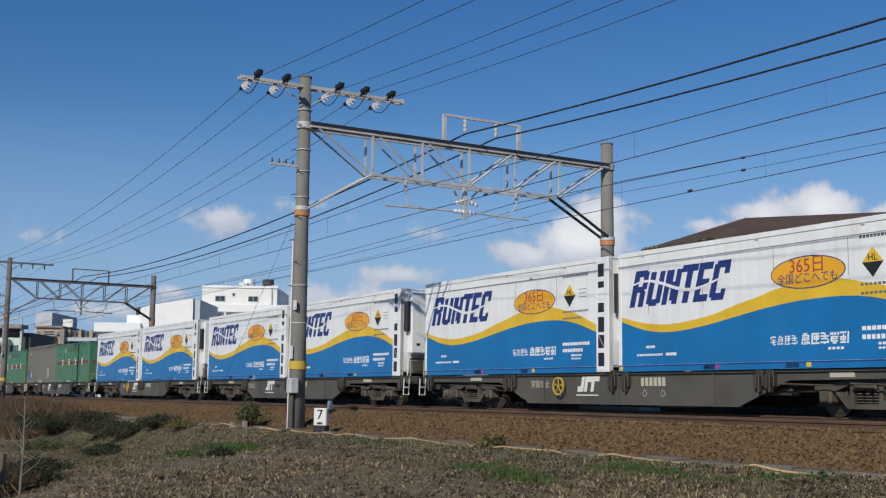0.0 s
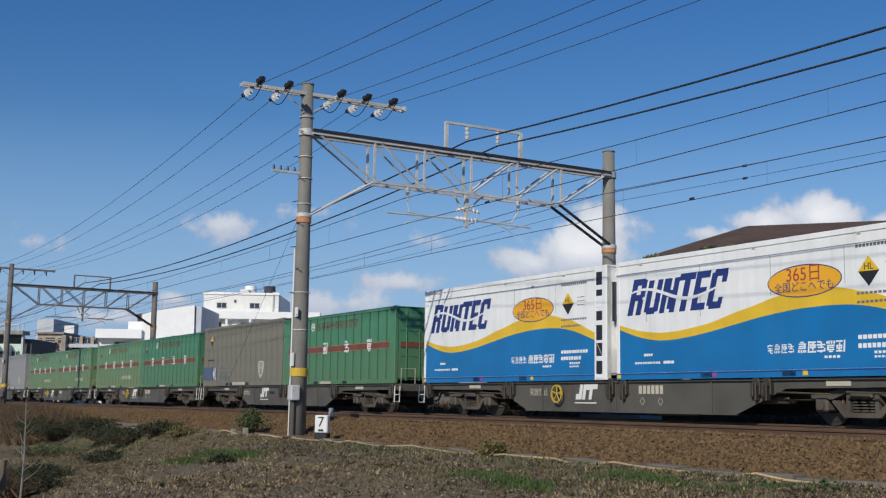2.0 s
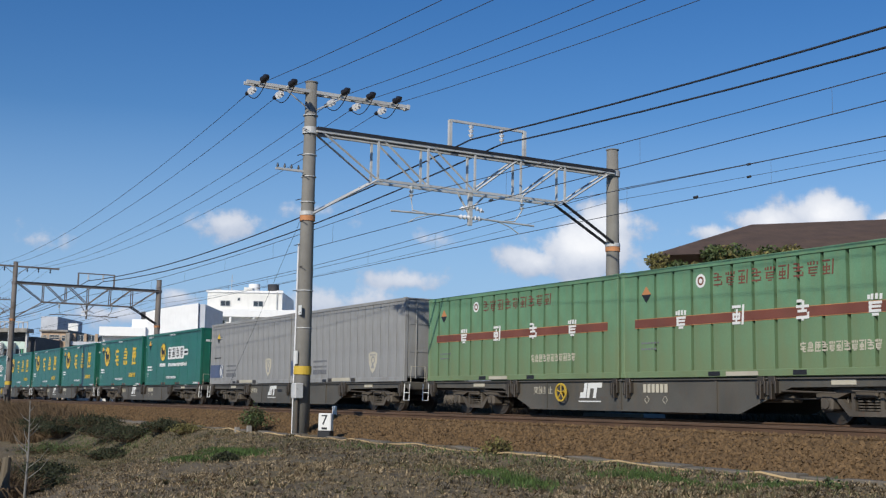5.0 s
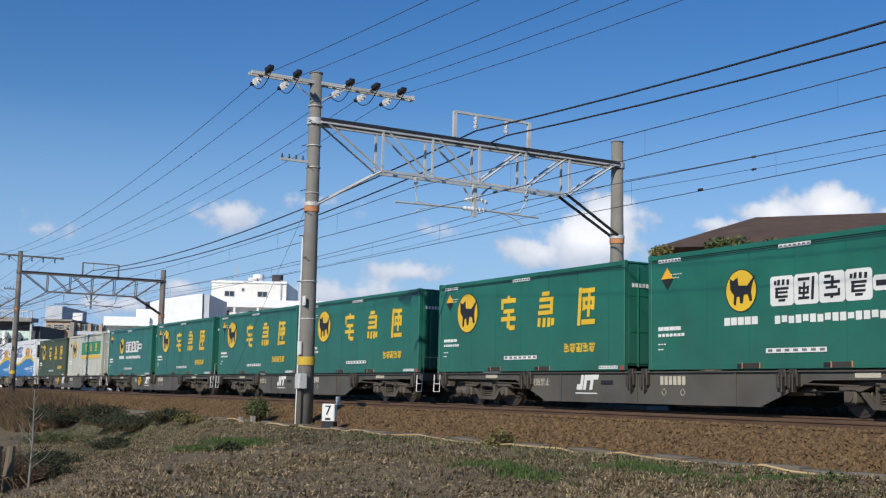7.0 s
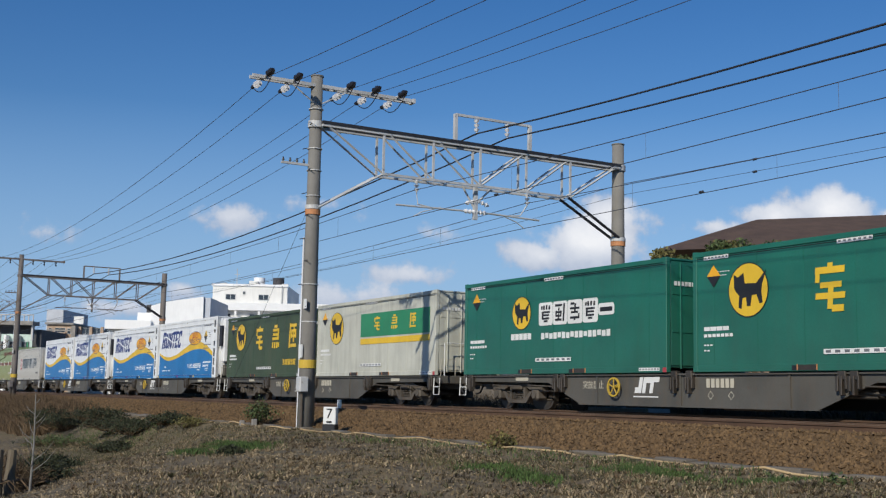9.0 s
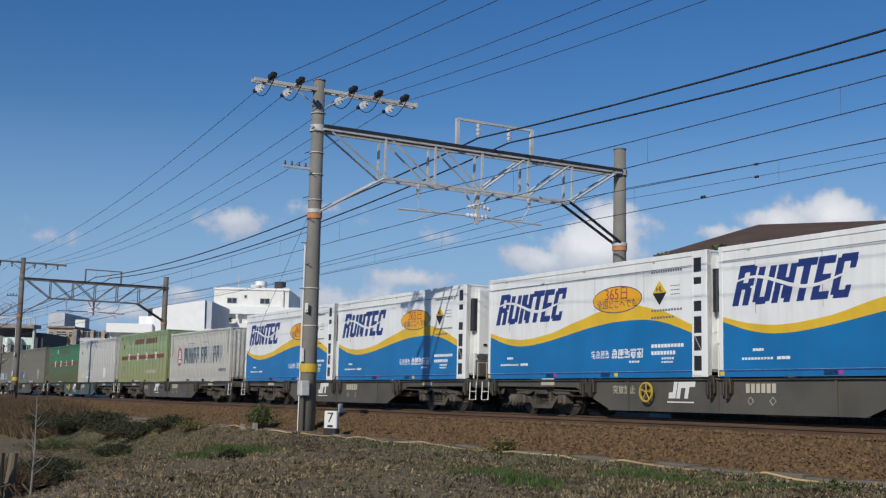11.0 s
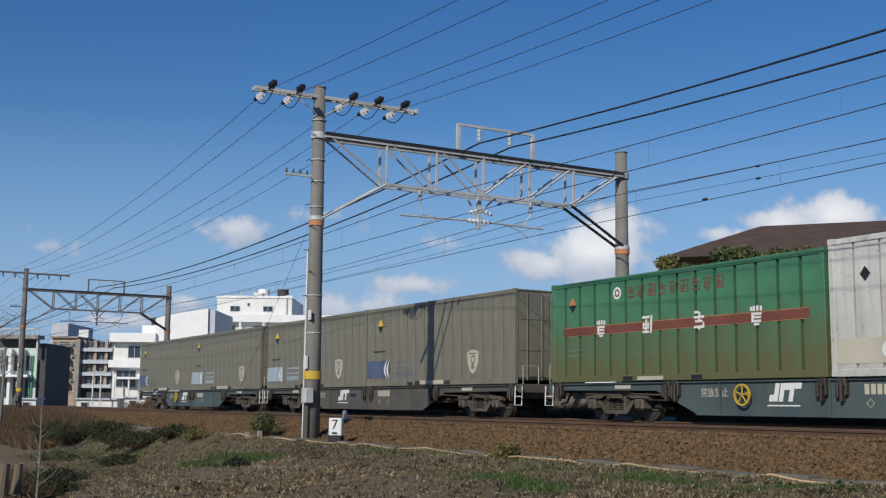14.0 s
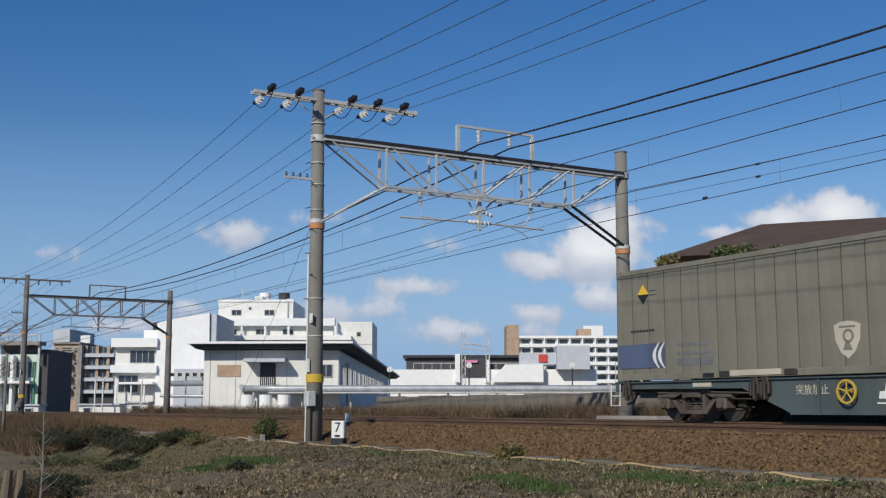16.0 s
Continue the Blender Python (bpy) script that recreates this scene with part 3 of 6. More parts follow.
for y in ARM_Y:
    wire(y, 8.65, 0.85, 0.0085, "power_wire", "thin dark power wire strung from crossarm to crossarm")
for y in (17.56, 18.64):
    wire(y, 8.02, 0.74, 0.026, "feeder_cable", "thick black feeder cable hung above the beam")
for yc in (NEAR_Y, FAR_Y):
    wire(yc, 6.10, 0.35, 0.0105, "messenger_wire", "catenary messenger wire above the track", False)
    wire(yc, 5.35, 0.04, 0.0105, "contact_wire", "taut copper contact wire above the track", False)
    sh = Shape()
    for a, b in zip(SPANS[:-1], SPANS[1:]):
        for i in range(1, 9):
            t = i / 9
            sh.tube([(a + (b - a) * t, yc, 6.10 - 1.4 * t * (1 - t)), (a + (b - a) * t, yc, 5.33)], 0.004, 4)
    tagged(part("droppers", sh, M["thinwire"]), "thin droppers between messenger and contact wire", "overhead wire", kind="stuff")
wire(23.1, 7.13, 0.35, 0.0105, "signal_cable", "dark cable along the far poles")
wire(23.1, 6.78, 0.35, 0.007, "signal_cable", "thin cable below another along the far poles")
for x, y, z in ((-22.9, 23.1, 6.97), (-22.9, 23.1, 6.62), (-24.2, NEAR_Y, 5.36), (-20.9, FAR_Y, 5.36)):
    tagged(part("wire_clip", Shape().tube([(x - 0.06, y, z), (x + 0.06, y, z)], 0.035, 8), M["wire"], smooth=True), "small dark clip on an overhead wire", "wire clip", "clips on the wires")
sh = Shape().tube([(-28.6, 12.3, 5.3), (-34.5, 12.0, -0.6)], 0.005, 5)
tagged(part("guy_wire", sh, M["wire"]), "slanting guy wire staying the near pole", "guy wire")
bp = thing("slender_mast", "slender steel mast beside the far gantry", "mast", at=(-63, 10.2, 0))
part("mast", Shape().tube([(0, 0, -1.4), (0, 0, 3.1)], 0.09, 10, 0.07), M["pole"], bp, smooth=True)


def kilometre_post():
    g = thing("kilometre_post", "white kilometre post with a black figure, on a dark base", "kilometre post", at=(-26.1, 12.0, -0.62))
    part("base", Shape().box(-0.17, -0.12, -0.05, 0.17, 0.12, 0.2, 0.02), M["black"], g)
    part("plate", Shape().box(-0.17, -0.09, 0.19, 0.17, 0.07, 0.62, 0.02), M["plate"], g)
    lettering("7", 0.34, M["black"], g, pose(0.0, -0.095, 0.45, 90, 0, 0), "figure")
    part("small_bar", Shape().box(-0.07, -0.097, 0.23, 0.07, -0.09, 0.28), M["black"], g)
    g.matrix_basis = pose(-26.1, 12.0, -0.62, 0, 0, 40)
    s = thing("marker_stub", "short white marker stub in the ballast", "marker", at=(-29.9, 14.0, -0.2))
    part("stub", Shape().box(-0.05, -0.05, 0, 0.05, 0.05, 0.36, 0.01), M["plate"], s)
    for i, (x, y) in enumerate(((-30.2, 11.6), (-31.4, 11.7))):
        q = thing("boundary_stone", "small pale concrete boundary stone in the verge", "boundary stone", at=(x, y, ground_z(x, y)))
        part("stone", Shape().box(-0.06, -0.06, -0.1, 0.06, 0.06, 0.2 - 0.05 * i, 0.01), M["concrete"], q)


kilometre_post()


# ---------------------------------------------------------------- wagons
def make_bogie(parent, xc):
    b = part("bogie", Shape().box(-0.25, -0.75, 0.42, 0.25, 0.75, 0.62, 0.03).box(-0.45, -0.3, 0.5, 0.45, 0.3, 0.72, 0.03), M["bogie"], parent, "rusty three-piece bogie")
    b.location = (xc, 0, 0)
    for ax in (-0.95, 0.95):
        for s in (-1, 1):
            y = s * 0.566
            sh = Shape()
            sh.tube([(ax, y - 0.065 * s, 0.405), (ax, y + 0.06 * s, 0.405)], 0.405, 28)
            sh.tube([(ax, y - 0.08 * s, 0.405), (ax, y - 0.065 * s, 0.405)], 0.425, 28)
            sh.tube([(ax, y + 0.06 * s, 0.405), (ax, y + 0.075 * s, 0.405)], 0.33, 28)
            part("wheel", sh, M["wheel"], b)
        part("axle", Shape().tube([(ax, -0.75, 0.405), (ax, 0.75, 0.405)], 0.07, 10), M["wheel"], b)
    for s in (-1, 1):
        y = s * 0.85
        sh = Shape()
        sh.prism([(-1.24, 0.50), (-1.24, 0.61), (-0.8, 0.63), (-0.45, 0.77), (0.45, 0.77), (0.8, 0.63), (1.24, 0.61), (1.24, 0.50), (0.76, 0.50), (0.40, 0.63), (-0.40, 0.63), (-0.76, 0.50)], y - 0.11, y + 0.11)
        sh.prism([(-0.76, 0.502), (-0.62, 0.502), (-0.36, 0.27), (0.36, 0.27), (0.62, 0.502), (0.76, 0.502), (0.44, 0.17), (-0.44, 0.17)], y - 0.10, y + 0.10)
        for x in (-0.34, 0.34):
            sh.box(x - 0.045, y - 0.09, 0.26, x + 0.045, y + 0.09, 0.64)
        part("side_frame", sh, M["bogie"], b)
        part("bolster_end", Shape().box(-0.26, y - 0.15, 0.53, 0.26, y + 0.15, 0.69, 0.03), M["bogie"], b)
        for q in (-1, 1):
            part("brake_hanger", Shape().tube([(q * 0.62, y * 0.9, 0.66), (q * 0.5, y, 0.3), (q * 0.42, y * 1.02, 0.22)], 0.03, 6), M["wheel"], b)
        for ax in (-0.95, 0.95):
            part("axle_box", Shape().box(ax - 0.16, y - 0.17, 0.27, ax + 0.16, y + 0.17, 0.55, 0.04).tube([(ax, y - 0.2 * 1, 0.405), (ax, y + 0.2, 0.405)], 0.1, 12), M["bogie"], b)
        sp = Shape()
        for dx in (-0.2, 0, 0.2):
            for i in range(5):
                sp.tube([(dx, y - 0.0, 0.29 + i * 0.055), (dx, y, 0.315 + i * 0.055)], 0.085, 10)
        tagged(part("spring_nest", sp, M["bogie"], b), kind="stuff")
        part("brake_rod", Shape().tube([(-1.3, y * 0.78, 0.25), (1.3, y * 0.78, 0.28)], 0.025, 6), M["bogie"], b)
    return b


def make_wagon(paint, wheel=True):
    """A flat wagon; the newer type has no hand wheel and a black patch for the oval hole in its beam."""
    w = thing("container_wagon", "flat container wagon with deep fish-belly side beams and rusty bogies", "freight wagon", "container wagons of the train")
    # main frame: deep centre sill sides, thin ends
    side = [(-9.6, 0.93), (9.6, 0.93), (9.6, 0.76), (5.35, 0.73), (3.95, 0.19), (-3.95, 0.19), (-5.35, 0.73), (-9.6, 0.76)]
    for s in (-1, 1):
        y = s * 1.10
        f = part("side_beam", Shape().prism(side, y - 0.02, y + 0.02).box(-9.6, y - 0.08, 0.90, 9.6, y + 0.08, 0.94).box(-3.95, y - 0.07, 0.17, 3.95, y + 0.07, 0.20), paint, w)
        for x in (-3.2, -0.1, 3.2):
            part("stiffener", Shape().box(x - 0.03, y + s * 0.02, 0.2, x + 0.03, y + s * 0.05, 0.9), paint, f)
    part("deck", Shape().box(-9.7, -1.05, 0.84, 9.7, 1.05, 0.92), paint, w)
    part("centre_sill", Shape().box(-9.9, -0.22, 0.55, 9.9, 0.22, 0.84).box(-3.4, -0.6, 0.42, 3.4, 0.6, 0.8), paint, w)
    for s in (-1, 1):
        part("end_beam", Shape().box(s * 9.62 - 0.1, -1.15, 0.70, s * 9.62 + 0.1, 1.15, 0.95, 0.02), paint, w)
        part("coupler", Shape().box(s * 9.7, -0.09, 0.72, s * 10.05, 0.09, 0.92, 0.02).box(s * 10.0, -0.17, 0.66, s * 10.19, 0.17, 0.98, 0.04), M["bogie"], w)
        part("brake_hose", Shape().tube([(s * 9.75, -0.4, 0.7), (s * 9.9, -0.42, 0.45), (s * 10.15, -0.42, 0.4)], 0.03, 6), M["black"], w)
        part("step", Shape().tube([(s * 9.45, -1.2, 0.88), (s * 9.45, -1.22, 0.36), (s * 9.8, -1.22, 0.36), (s * 9.8, -1.2, 0.88)], 0.018, 6).tube([(s * 9.45, -1.22, 0.6), (s * 9.8, -1.22, 0.6)], 0.014, 6), M["plate"], w, "white-painted step iron")
        part("hand_rail", Shape().tube([(s * 9.72, -1.12, 0.95), (s * 9.72, -1.12, 1.45), (s * 9.72, -0.6, 1.45), (s * 9.72, -0.6, 0.95)], 0.013, 6), M["beige"], w)
        make_bogie(w, s * 7.1)
    for x in (-9.2, -4.9, -4.6, -0.25, 0.25, 4.6, 4.9, 9.2):
        part("twist_lock", Shape().box(x - 0.1, -1.22, 0.78, x + 0.1, -1.08, 1.0, 0.015).box(x - 0.14, -1.24, 0.56, x - 0.07, -1.12, 0.86, 0.01).box(x - 0.03, -1.25, 0.48, x + 0.03, -1.12, 0.86, 0.01).box(x + 0.08, -1.23, 0.6, x + 0.13, -1.12, 0.86, 0.01), M["wheel"], w)
    for x in (-7.4, -5.6, 5.8, 7.6):
        part("air_pipe", Shape().tube([(x - 0.7, -1.13, 0.66), (x + 0.7, -1.13, 0.62)], 0.02, 6), M["bogie"], w)
    y = -1.13
    ex = -1.78 if wheel else -2.55
    if wheel:
        hw = part("hand_wheel", Shape().ring(-2.4, 0.62, 0.2, 0.24, -1.27, -1.23).tube([(-2.4, -1.25, 0.62), (-2.4, -1.1, 0.62)], 0.035, 8), M["band"], w, "yellow brake hand wheel")
        for k in range(5):
            t = 2 * math.pi * k / 5 + 0.3
            part("spoke", Shape().tube([(-2.4, -1.25, 0.62), (-2.4 + 0.21 * math.cos(t), -1.25, 0.62 + 0.21 * math.sin(t))], 0.016, 5), M["band"], hw)
    else:
        # no opening is cut: its shade is a black plate on the beam
        part("hole_shade_patch", Shape().box(-1.5, y - 0.006, 0.62, -1.02, y - 0.001, 0.72, 0.002), M["black"], w, "flat black patch for the shade in an oval beam hole")
    # emblem, number bars and small stencils on the near side beam
    em = Shape()
    for k, (dx, wd, z0, z1) in enumerate(((0.04, 0.12, 0.48, 0.62), (0.16, 0.12, 0.48, 0.86), (0.31, 0.12, 0.48, 0.86), (0.40, 0.18, 0.72, 0.861), (0.58, 0.12, 0.48, 0.862), (0.68, 0.2, 0.74, 0.863))):
        sl = 0.22
        em.prism([(ex + dx + sl * (z0 - 0.48), z0), (ex + dx + wd + sl * (z0 - 0.48), z0), (ex + dx + wd + sl * (z1 - 0.48), z1), (ex + dx + sl * (z1 - 0.48), z1)], y - 0.005 - 0.0003 * k, y)
    part("emblem", em, M["plate"], w, "white slanted emblem of plain blocks")
    part("emblem_line", Shape().box(ex, y - 0.005, 0.38, ex + 0.9, y, 0.41), M["plate"], w)
    for i in range(6):
        part("number_bar", Shape().box(0.75 + i * 0.15, y - 0.005, 0.62, 0.86 + i * 0.15, y - 0.001, 0.82), M["beige"], w)
    for dx in (0.78, 1.42):
        part("stencil_box", Shape().ring(dx + 0.1, 0.45, 0.08, 0.095, y - 0.005, y - 0.001, 4), M["beige"], w)
    lettering("\u7a81\u653e\u7981\u6b62", 0.22, M["beige"], w, pose(ex - 1.6, -1.124, 0.66, 90, 0, 0), "stencil", 0.003)
    for x in (-6.6, 6.7):
        part("label_plate", Shape().box(x - 0.3, -1.135, 0.78, x + 0.3, -1.12, 0.88), M["beige"], w)
    part("reservoir", Shape().tube([(1.0, -0.75, 0.28), (2.4, -0.75, 0.28)], 0.16, 14), M["bogie"], w, smooth=False)
    part("brake_gear", Shape().box(3.8, -0.9, 0.42, 5.2, -0.6, 0.6, 0.03).box(-1.2, -0.9, 0.2, -0.5, -0.55, 0.36, 0.03).tube([(-6, -0.9, 0.5), (6, -0.9, 0.5)], 0.02, 6), M["bogie"], w)
    return w


# ---------------------------------------------------------------- containers
L, W = 9.41, 2.45
YF = -W / 2


def sized(length, make, *args, **more):
    """Build one container kind at its own length."""
    global L
    L = length
    ob = make(*args, **more)
    LENGTHS[ob.name] = length
    return ob


LENGTHS = {}


def fx(s):
    return -L / 2 + s * L


STROKES = (((0.05, 0.92, 0.95, 0.80), (0.44, 1.0, 0.58, 0.86), (0.05, 0.80, 0.16, 0.62), (0.20, 0.60, 0.85, 0.50), (0.05, 0.38, 0.95, 0.27), (0.42, 0.60, 0.56, 0.06), (0.56, 0.12, 0.9, 0.0)),
           ((0.30, 1.0, 0.70, 0.9), (0.15, 0.84, 0.9, 0.74), (0.15, 0.64, 0.9, 0.55), (0.76, 0.84, 0.9, 0.42), (0.08, 0.47, 0.9, 0.37), (0.05, 0.27, 0.19, 0.04), (0.34, 0.26, 0.48, 0.02), (0.62, 0.26, 0.76, 0.02), (0.84, 0.24, 0.97, 0.06)),
           ((0.08, 1.0, 0.22, 0.0), (0.34, 0.97, 0.98, 0.86), (0.36, 0.74, 0.95, 0.65), (0.36, 0.52, 0.95, 0.43), (0.36, 0.74, 0.47, 0.40), (0.84, 0.74, 0.95, 0.40), (0.60, 0.90, 0.71, 0.22), (0.30, 0.14, 0.98, 0.02)))


def glyphs(sh, x, z, w, h, k, y=YF, fat=1.0):
    """An abstract block of strokes in a box: stands for one large painted character."""
    e = (fat - 1) * 0.05
    for i, (a, b, c, d) in enumerate(STROKES[k % 3]):
        q = 0.0004 * i
        if k > 2:   # turned about for a second family of marks
            a, b, c, d = 1 - c, 1 - b, 1 - a, 1 - d
        z0, z1 = z + (min(b, d) - e) * h, z + (max(b, d) + e) * h
        xa, xb = x + (a - 0.5 - e) * w, x + (c - 0.5 + e) * w
        sh.prism([(xa, z0), (xb, z0), (xb + 0.08 * (z1 - z0), z1), (xa + 0.08 * (z1 - z0), z1)], y - 0.006 - q, y - 0.001 + q)


def bars(sh, s0, s1, z0, z1, n, y=YF, fill=0.7):
    for i in range(n):
        a, b = fx(s0 + (s1 - s0) * i / n), fx(s0 + (s1 - s0) * (i + fill) / n)
        sh.box(a, y - 0.006, z0, b, y - 0.002, z1)


def shell(name, label, H, paint, ribs=0, rib=0.05, inset=0.0, endpaint=None, cat="freight container"):
    """The body of a container: walls, rails, corner posts, roof, near-side ribs, end doors."""
    c = thing(name, label, cat, "containers on the train")
    yb = YF + inset
    part("body", Shape().box(-L / 2 + 0.03, yb, 0.12, L / 2 - 0.04, -yb, H - 0.06, 0.015), paint, c)
    rf = part("roof", Shape().box(-L / 2 + 0.02, YF + 0.04, H - 0.06, L / 2 - 0.02, -YF - 0.04, H, 0.02), paint, c)
    for s in (-1, 1):
        part("bottom_rail", Shape().box(-L / 2, s * W / 2 - 0.06, 0.0, L / 2, s * W / 2 + 0.012 * s if s > 0 else s * W / 2 + 0.06, 0.15, 0.01) if s > 0 else Shape().box(-L / 2, YF - 0.012, 0.0, L / 2, YF + 0.06, 0.15, 0.01), paint, c)
        part("top_rail", Shape().box(-L / 2, -0.05 + s * (W / 2 - 0.03), H - 0.12, L / 2, 0.05 + s * (W / 2 - 0.03), H - 0.005, 0.01), paint, c)
        for e in (-1, 1):
            part("corner_post", Shape().box(e * (L / 2 - 0.06) - 0.06, s * (W / 2 - 0.05) - 0.065, 0, e * (L / 2 - 0.06) + 0.06, s * (W / 2 - 0.05) + 0.065, H - 0.002, 0.012), paint, c)
    if ribs:
        me = None
        for i in range(ribs):
            x = -L / 2 + L * (i + 0.5) / ribs
            if me is None:
                ob = part("side_rib", Shape().prism([(-rib, 0.13), (rib, 0.13), (rib, H - 0.12), (-rib, H - 0.12)], YF + 0.002, yb + 0.01), paint, c)
                me = ob.data
            else:
                ob = new("side_rib", me)
                ob.parent = c
            ob.location.x = x
    # doors on the front end
    ep = endpaint or paint
    for s in (-1, 1):
        d = part("door", Shape().box(L / 2 - 0.05, s * 0.02 if s > 0 else -W / 2 + 0.13, 0.17, L / 2 - 0.015, W / 2 - 0.13 if s > 0 else -0.02, H - 0.14, 0.008), ep, c)
        for y in (0.3, 0.8):
            part("lock_rod", Shape().tube([(L / 2, s * y, 0.1), (L / 2, s * y, H - 0.1)], 0.02, 8), ep, d)
        for q in (0.35, 0.68):
            part("panel_rib", Shape().box(L / 2 - 0.02, s * 0.1 if s > 0 else -1.05, H * q, L / 2, 1.05 if s > 0 else -0.1, H * q + 0.06), ep, d)
    for s in (0.34, 0.60):
        part("fork_pocket", Shape().box(fx(s) - 0.18, YF - 0.016, 0.02, fx(s) + 0.18, YF - 0.008, 0.12), M["black"], c)
    return c


def diamond(c, s, z, r=0.2, top="yellow"):
    x = fx(s)
    a = part("hazard_diamond", Shape().prism([(x - r * 0.85, z), (x + r * 0.85, z), (x, z + r)], YF - 0.007, YF - 0.003), M[top], c, "yellow and black diamond mark")
    part("lower_half", Shape().prism([(x - r * 0.85, z), (x, z - r), (x + r * 0.85, z)], YF - 0.007, YF - 0.003), M["black"], a)


def wave_top(s):
    pts = ((0, 1.24), (0.04, 1.13), (0.10, 0.97), (0.17, 0.885), (0.24, 0.90), (0.33, 0.99), (0.42, 1.12), (0.52, 1.27), (0.62, 1.37), (0.72, 1.40), (0.79, 1.37), (0.86, 1.25), (0.93, 1.04), (1.0, 0.84))
    for (a, p), (b, q) in zip(pts[:-1], pts[1:]):
        if a <= s <= b:
            return p + (q - p) * (s - a) / (b - a)
    return pts[-1][1]


def band_height(s):
    pts = ((0, 0.11), (0.17, 0.18), (0.35, 0.19), (0.5, 0.27), (0.62, 0.35), (0.74, 0.37), (0.86, 0.27), (1.0, 0.19))
    for (a, p), (b, q) in zip(pts[:-1], pts[1:]):
        if a <= s <= b:
            return p + (q - p) * smooth((s - a) / (b - a))
    return pts[-1][1]


def white_blue_container():
    H = 2.87
    c = shell("refrigerated_container", "white container with blue wave, yellow band and oval slogan", H, M["white"], endpaint=M["white"])
    y = YF
    n = 72
    sb = 0.947
    raw = [wave_top(sb * i / n) for i in range(n + 1)]
    for _ in range(6):
        raw = [raw[0]] + [(raw[i - 1] + 2 * raw[i] + raw[i + 1]) / 4 for i in range(1, n)] + [raw[n]]
    top = [(fx(sb * i / n), raw[i]) for i in range(n + 1)]
    part("blue_panel", Shape().prism([(fx(0), 0.155), (fx(sb), 0.155)] + top[::-1], y - 0.004, y), M["blue"], c, "blue lower panel with a waved top")
    th = [band_height(i / n) for i in range(n + 1)]
    part("yellow_wave", Shape().prism(top + [(x, z + t) for (x, z), t in zip(top, th)][::-1], y - 0.0045, y - 0.0002), M["yellow"], c, "yellow wave band")
    part("blue_rail", Shape().box(fx(0), y - 0.016, 0.0, fx(sb), y - 0.012, 0.15), M["blue"], c)
    part("rail_line", Shape().box(fx(0), y - 0.018, 0.115, fx(sb), y - 0.0165, 0.14), M["navy"], c, "dark line along the bottom rail")
    part("roof_seam", Shape().box(fx(0.005), y - 0.004, H - 0.335, fx(sb), y - 0.001, H - 0.315), M["grey_light"], c)
    for s in (0.12, 0.32, 0.55, 0.76):
        part("panel_seam", Shape().box(fx(s) - 0.006, y - 0.0025, raw[int(s / sb * n)] + 0.4, fx(s) + 0.006, y - 0.0005, H - 0.34), M["grey_light"], c)
    for s in (0.1, 0.5, 0.8):
        part("roof_lug", Shape().box(fx(s) - 0.05, y - 0.015, H - 0.16, fx(s) + 0.05, y + 0.05, H - 0.04, 0.01), M["beige"], c)
    # large slanted word mark as plain blocks, cut by a white swoosh
    lg = Shape()
    z0, h, sl = 1.53, 0.86, 0.27

    def blk(x, w, a=0.0, b=1.0, q=0.0):
        lg.prism([(x + sl * a, z0 + h * a), (x + w + sl * a, z0 + h * a), (x + w + sl * b, z0 + h * b), (x + sl * b, z0 + h * b)], y - 0.006 - q, y - 0.002 + q)
    x = fx(0.044)
    for wide, pcs in ((0.57, ((0, 0.19, 0, 1), (0.17, 0.26, 0.82, 1), (0.34, 0.17, 0.48, 0.96), (0.17, 0.26, 0.40, 0.56), (0.30, 0.18, 0, 0.42))),
                      (0.54, ((0, 0.18, 0.06, 0.92), (0.1, 0.28, 0, 0.18), (0.32, 0.17, 0.06, 0.92))),
                      (0.56, ((0, 0.17, 0, 0.92), (0.15, 0.1, 0.42, 0.92), (0.24, 0.1, 0.1, 0.6), (0.34, 0.17, 0, 0.92))),
                      (0.47, ((-0.06, 0.52, 0.82, 1.0), (0.12, 0.19, 0, 0.83))),
                      (0.48, ((0, 0.18, 0, 1.0), (0.17, 0.27, 0.82, 1.0), (0.17, 0.23, 0.42, 0.58), (0.17, 0.27, 0, 0.18))),
                      (0.5, ((0, 0.18, 0.08, 0.92), (0.08, 0.40, 0.82, 1.0), (0.08, 0.38, 0, 0.18), (0.34, 0.15, 0.66, 0.9), (0.34, 0.13, 0.1, 0.28)))):
        for q, (a, w, b0, b1) in enumerate(pcs):
            blk(x + a, w, b0, b1, 0.0004 * q)
        x += wide + 0.015
    logo = part("word_mark", lg, M["navy"], c, "dark blue slanted word-mark blocks")
    sw = [(fx(0.06 + 0.33 * i / 24), z0 + h * (0.50 + 0.17 * math.sin(i / 24 * 6.3 + 0.6) - 0.05 * i / 24)) for i in range(25)]
    part("swoosh", Shape().prism(sw + [(a, b + 0.035 + 0.045 * math.sin(math.pi * i / 24)) for i, (a, b) in enumerate(sw)][::-1], y - 0.010, y - 0.0085), M["white"], logo)
    ox, oz = fx(0.647), 1.93
    ov = part("slogan_oval", Shape().disc(ox, oz, 0.97, 0.335, y - 0.005, y - 0.001, 40), M["navy"], c)
    part("oval_fill", Shape().disc(ox, oz, 0.945, 0.31, y - 0.007, y - 0.0052, 40), M["orange"], ov, "orange oval")
    lettering("365\u65e5", 0.38, M["red"], ov, pose(ox, y - 0.008, oz + 0.125, 90, 0, 0), "slogan", 0.002)
